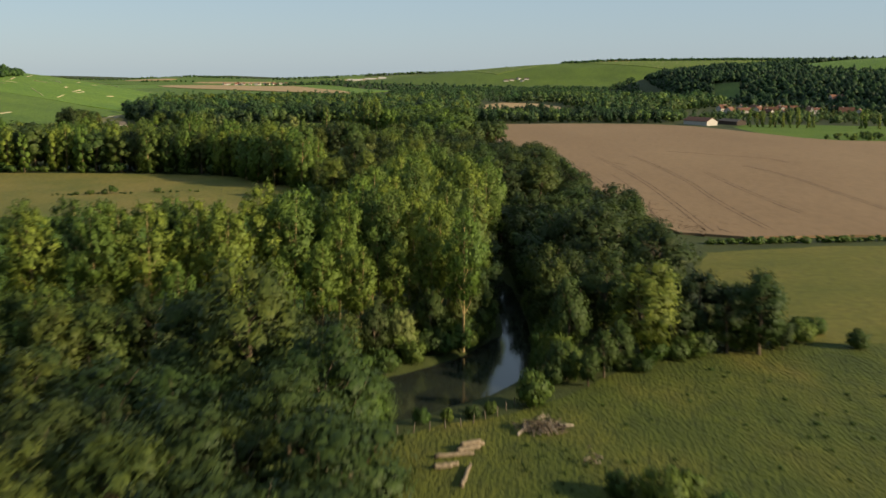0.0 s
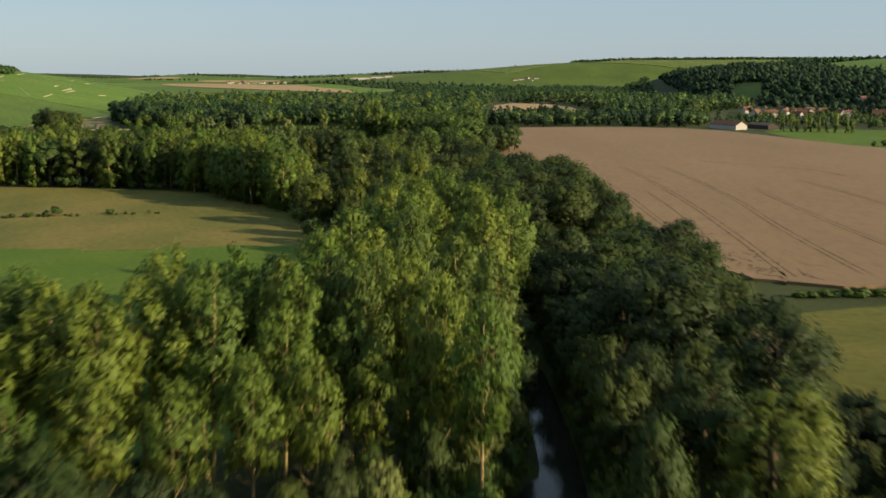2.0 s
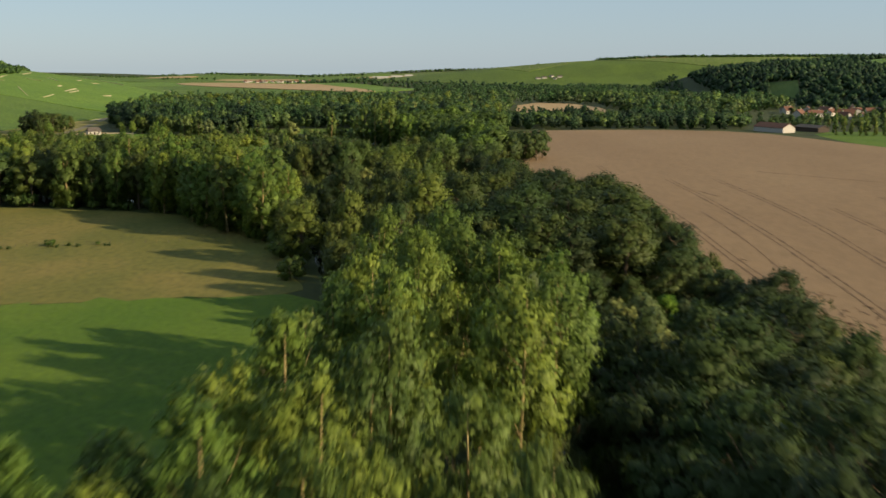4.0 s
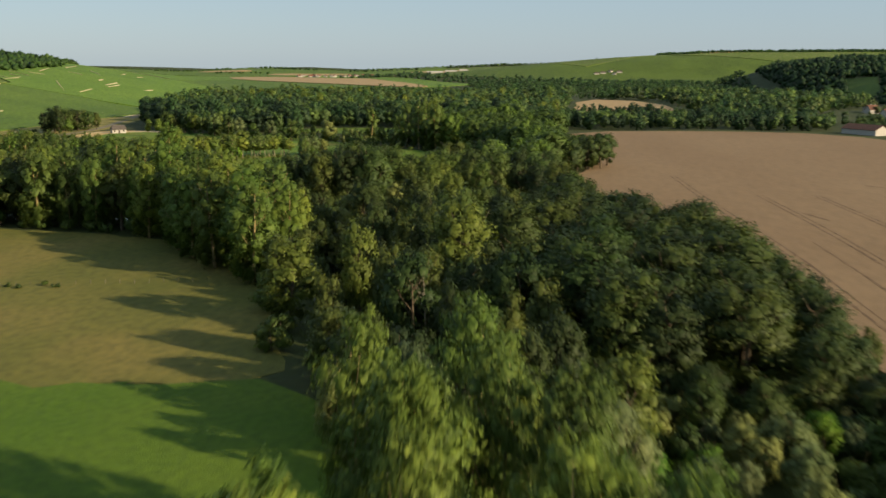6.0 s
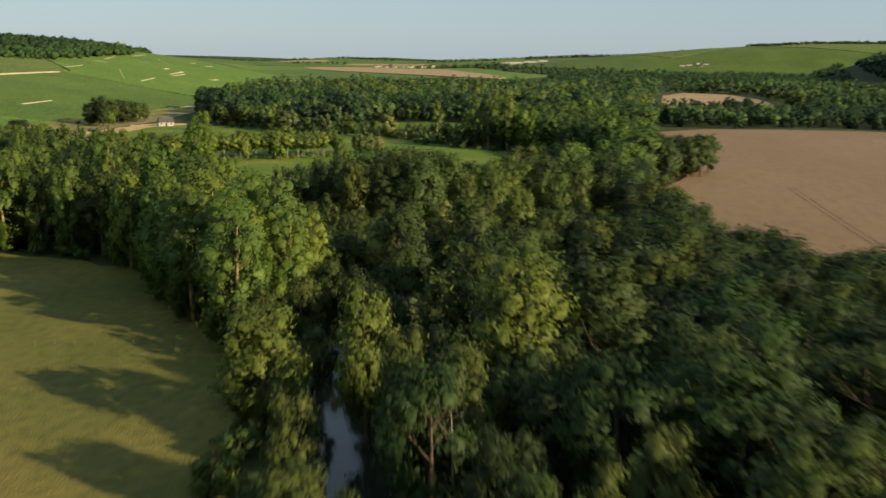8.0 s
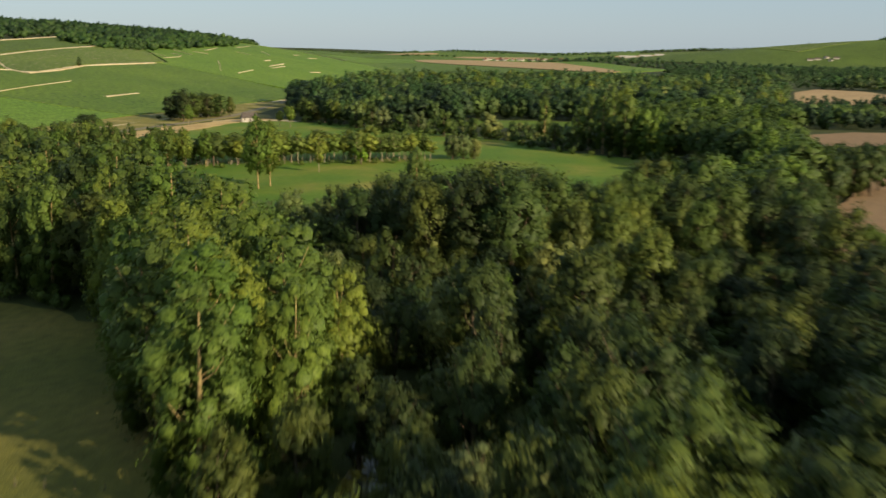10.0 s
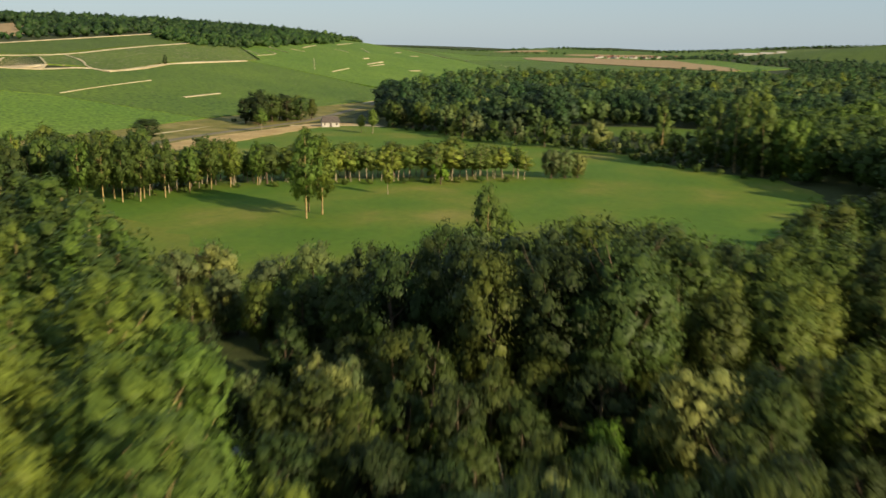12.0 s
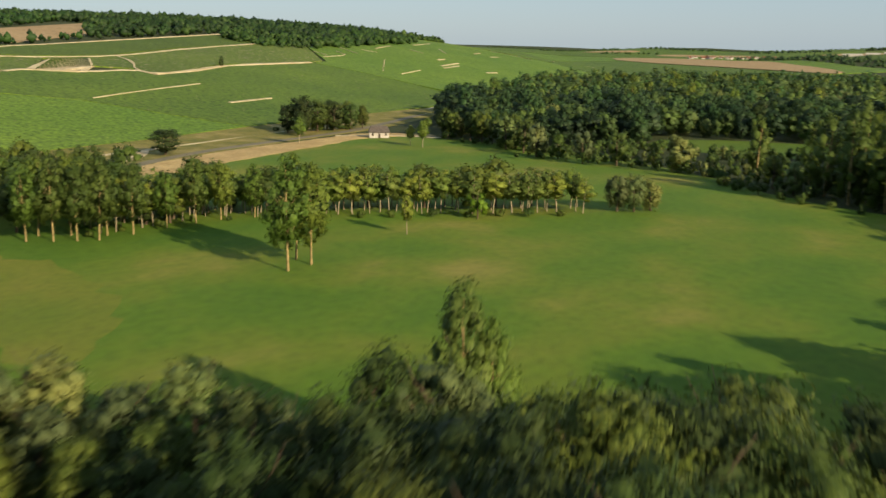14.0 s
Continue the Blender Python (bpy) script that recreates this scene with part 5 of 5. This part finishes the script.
joined_wood("village_trees", [(238, 925), (300, 905), (470, 860), (520, 1000), (480, 1060), (320, 1062), (244, 1070)], 8.5, [("oak", 2), ("maple", 2), ("leafy_poplar", 1)], 5, 9, "low", "leafy trees and gardens around the village", drop=0.5)

# ---- hedge, shrubs, logs and posts by the pasture ----
joined_wood("hedge", [(72, 272.6), (140, 280), (215, 288), (215, 290), (140, 282), (72, 274.6)], 1.5, [("bush", 1)], 0.9, 1.7, "low", "low clipped hedge before the wheat", drop=0.05)
for x, y, h in [(71.3, 168, 3.4), (24, 104, 4.5), (27, 106, 3.6), (20, 107, 3.2), (30, 101, 3)]:
    single("bush", x, y, h, "near", 1.1, "shrubs in the pasture")
joined_wood("weed_tufts", [(22, 112), (75, 95), (95, 150), (62, 162), (40, 156), (28, 144), (20, 136)], 4.0, [("bush", 1)], 0.2, 0.55, "mid", "low dark weed tufts in the pasture", drop=0.72)
joined_wood("weed_tufts", [(8, 106), (22, 104), (26, 118), (18, 124), (8, 122)], 2.2, [("bush", 1)], 0.2, 0.5, "low", "low dark weed tufts in the pasture", drop=0.4)
joined_wood("weed_tufts", [(-150, 382), (-95, 396), (-95, 398), (-150, 386)], 2.0, [("bush", 1)], 0.4, 1.0, "low", "low weed tufts in the dry meadow", drop=0.6)
for x, y, h in [(15.5, 153, 4), (16.5, 158, 4.5), (17, 164, 5), (18, 170, 5), (18, 176, 5.5), (18.2, 183, 5.5), (18, 190, 5), (3.5, 171.5, 5.5), (0.5, 172, 6), (-3, 170, 5), (6, 174, 6), (-6.5, 168, 5), (-9.5, 164, 5.5), (-12, 160, 5), (16.5, 148, 4), (19, 150, 6), (18, 154, 6.5), (13, 137.5, 5.5), (4, 132.5, 2.2), (6.5, 134, 2.0), (-3, 130, 2.4), (0.5, 131, 2)]:
    single("bush", x, y, h, "near", 0.9, "riverbank shrubs")
for x, y, h in [(-136, 387, 2.2), (-128.3, 390, 3.4), (-131, 389, 2.4), (-112.5, 395, 2.2), (-100, 397, 1.2), (-141, 386, 1.6)]:
    single("bush", x, y, h, "mid", 1.2, "shrubs in the dry meadow")
for i in range(12):
    a = rng.uniform(0, 1)
    single("bush", -250 + 60 * a, 610 + 70 * a + rng.uniform(-3, 3), rng.uniform(1.5, 3), "mid", 1.3, "streamside shrubs")


def log(x, y, turn, L, r, mat, label, z=0.0, tilt=0.0):
    V, F = [], []
    n = 7
    tube(V, F, [(L * (i / n - 0.5), 0.06 * math.sin(i * 1.7), r + 0.03 * math.sin(i * 2.3)) for i in range(n + 1)], [r * (1.1 - 0.25 * i / n) for i in range(n + 1)], 9)
    F.append(tuple(range(8, -1, -1)))
    ob = tagged(new("log", mesh_of("log", V, F, mat, False)), label, "log", "felled logs in the grass")
    ob.matrix_basis = pose(x, y, 0.05 + z, 0, tilt, turn)
    return ob


for x, y, tn, L, r, z in [(1.4, 118.4, 14, 5.0, 0.28, 0), (3.7, 121.4, 32, 3.4, 0.32, 0), (3.2, 120.4, 28, 3.2, 0.3, 0), (3.5, 120.9, 30, 2.8, 0.3, 0.55), (2.7, 112, 80, 6.5, 0.26, 0), (0.0, 114.6, 15, 2.2, 0.34, 0), (0.9, 115.2, 20, 2.0, 0.3, 0)]:
    log(x, y, tn, L, r, LOG_WOOD, "pale felled tree trunk lying in grass", z)


def brush_pile(x, y, R, n):
    """A heap of bleached roots and branches, each stick bent, crossing the others."""
    root = tagged(new("brush_pile"), "heap of bleached roots and branches on grass", "brush pile")
    root.matrix_basis = pose(x, y, 0.05)
    for i in range(n):
        V, F = [], []
        an, tilt = rng.uniform(0, 6.28), rng.uniform(0.05, 0.7)
        L, r = rng.uniform(0.25, 0.75) * R, rng.uniform(0.03, 0.11)
        far = math.sqrt(rng.uniform(0, 1)) * 0.8
        at = rng.uniform(0, 6.28)
        o = Vector((math.cos(at) * far * R, math.sin(at) * far * R * 0.6, rng.uniform(0.0, 2.4) * (1 - far)))
        d = Vector((math.cos(an), math.sin(an), tilt)).normalized()
        tube(V, F, [o - d * L * 0.5 + Vector((0, 0, 0.2)), o + Vector((0, 0, rng.uniform(0.1, 0.4))), o + d * L * 0.5], [r, r * 0.8, r * 0.3], 5)
        for v in V:
            v.z = max(v.z, 0.0)
        part("branch", V, F, (DEAD_WOOD, DARK_WOOD, BARK, LOG_WOOD)[i % 4], root)
    return root


brush_pile(13.2, 127.5, 4.0, 150)
brush_pile(18, 116, 1.5, 24)
log(10.6, 127, 60, 3.4, 0.2, DEAD_WOOD, "bleached trunk leaning on the brush heap", 0.3, -12)
log(15.6, 128.2, 35, 4.5, 0.18, DEAD_WOOD, "bleached trunk leaning on the brush heap", 0.3, 10)


def post(x, y, h=1.25, r=0.09):
    V, F = [], []
    tube(V, F, [(0, 0, -0.3), (0.02, 0.01, h * 0.5), (0.03, -0.02, h)], [r, r * 0.95, r * 0.85], 6)
    ob = tagged(new("fence_post", mesh_of("fence_post", V, F, POST_WOOD)), "weathered wooden fence post", "fence post", "pasture fence posts")
    ob.matrix_basis = pose(x, y, h1(x, y), rng.uniform(-6, 6), rng.uniform(-6, 6), 0)


LINE = [(-6, 126.5), (2.4, 129), (7.5, 133.5), (10.2, 138), (13.2, 144.5), (19, 150)]
for (ax, ay), (bx, by) in zip(LINE, LINE[1:]):
    k = max(2, round(math.hypot(bx - ax, by - ay) / 2.2))
    for j in range(k):
        post(ax + (bx - ax) * j / k, ay + (by - ay) * j / k)
for i in range(30):
    post(-67 - i * 3.0, 404 - i * 0.6, 1.1, 0.05)


def dead_tree(x, y, h):
    """A bare bleached trunk with broken limbs."""
    V, F = wood(h, 0.22, 1.2, 12, 0.35, 0.9, 2.2)
    root = tagged(new("dead_tree", mesh_of("dead_tree", V, F, DEAD_WOOD, False)), "bare bleached dead tree with broken limbs", "dead tree")
    root.matrix_basis = pose(x, y, 0, 0, rng.uniform(-6, 6), rng.uniform(0, 360))


dead_tree(-13, 343, 16)
dead_tree(-3.5, 322, 15)
dead_tree(-6, 318, 10)

# ---- ruts in the wheat ----
def twin(pts, gap=2.0):
    """The two wheel marks of one passing."""
    return [[(x - gap / 2, y) for x, y in pts], [(x + gap / 2, y) for x, y in pts]]


RUTS = twin([(62, 620), (63, 540), (66.9, 444.6), (65.9, 402.4), (65.7, 371.4), (66, 345)]) + twin([(84, 560), (86, 480), (85.1, 416.7), (83.4, 380.6), (81.3, 341), (79.4, 313.6), (78.2, 292), (75.5, 280)])
RUTS += twin([(104, 560), (106, 480), (104.1, 420), (100, 376.5), (98.4, 345), (97.7, 324), (97, 296)]) + twin([(122, 470), (119, 398), (118.7, 374), (119, 330)]) + twin([(150, 500), (155, 450), (152, 378), (150, 310)])
RUTS += [[(68.3, 327.8), (67.5, 310.7), (65.3, 294.7), (62.5, 282)], [(65.4, 317.5), (65, 304), (62.9, 290)], [(69, 306.8), (69.8, 297), (67.2, 286), (67.6, 280)], [(65.9, 294.7), (66.3, 288), (66.2, 277)], [(83, 302), (81.6, 292.8), (80.7, 284)], [(75.4, 365), (70.2, 342.5), (69.4, 329.4), (68.4, 315)], [(76.6, 463), (76.3, 408), (73.3, 365)]]


def in_crop(pts):
    """The points of a line that lie well inside the crop."""
    return [p for p in pts if all(inside(FIELD, p[0] + dx, p[1] + dy) for dx, dy in ((-2.5, 0), (2.5, 0), (0, -5), (-2.5, -4), (2.5, 3)))]


for pts in RUTS:
    pts = in_crop(pts)
    if len(pts) > 1:
        strip("rut", pts, 0.55, 0.78, SOIL, "dark wheel rut pressed into the wheat", "rut", 2, 3, 0.6)
strip("rut", [(131, 593.7), (148, 573), (161.4, 560), (174.4, 543)], 1.0, 0.78, SOIL, "dark crease where the wheat is laid flat", "rut", 2, 4, 0.8)
sheet("trampled_patch", [(174.6, 541), (177.5, 529), (178.3, 518), (176.6, 519), (175.2, 530)], 0.79, SOIL, "flattened dark patch in the wheat", "crop patch", 1)
sheet("trampled_patch", [(87.6, 520), (90.4, 510), (92.4, 502), (91, 502), (88.8, 511)], 0.79, SOIL, "flattened dark patch in the wheat", "crop patch", 1)
# short marks where turning wheels have laid the crop
for i in range(90):
    x, y = 66 + abs(rng.normal(0, 10)), 284 + abs(rng.normal(0, 24)) + (30 if i % 4 == 0 else 0)
    a, L = rng.uniform(-0.7, 0.7), rng.uniform(1.5, 5)
    pts = [(x, y), (x + 0.4 * L * math.sin(a) + rng.uniform(-0.5, 0.5), y + 0.5 * L), (x + L * math.sin(a), y + L)]
    if len(in_crop(pts)) == 3:
        strip("rut", pts, rng.uniform(0.3, 0.7), 0.78, SOIL, "short dark crease in trampled wheat", "rut", 1, 1.2, 0.7)
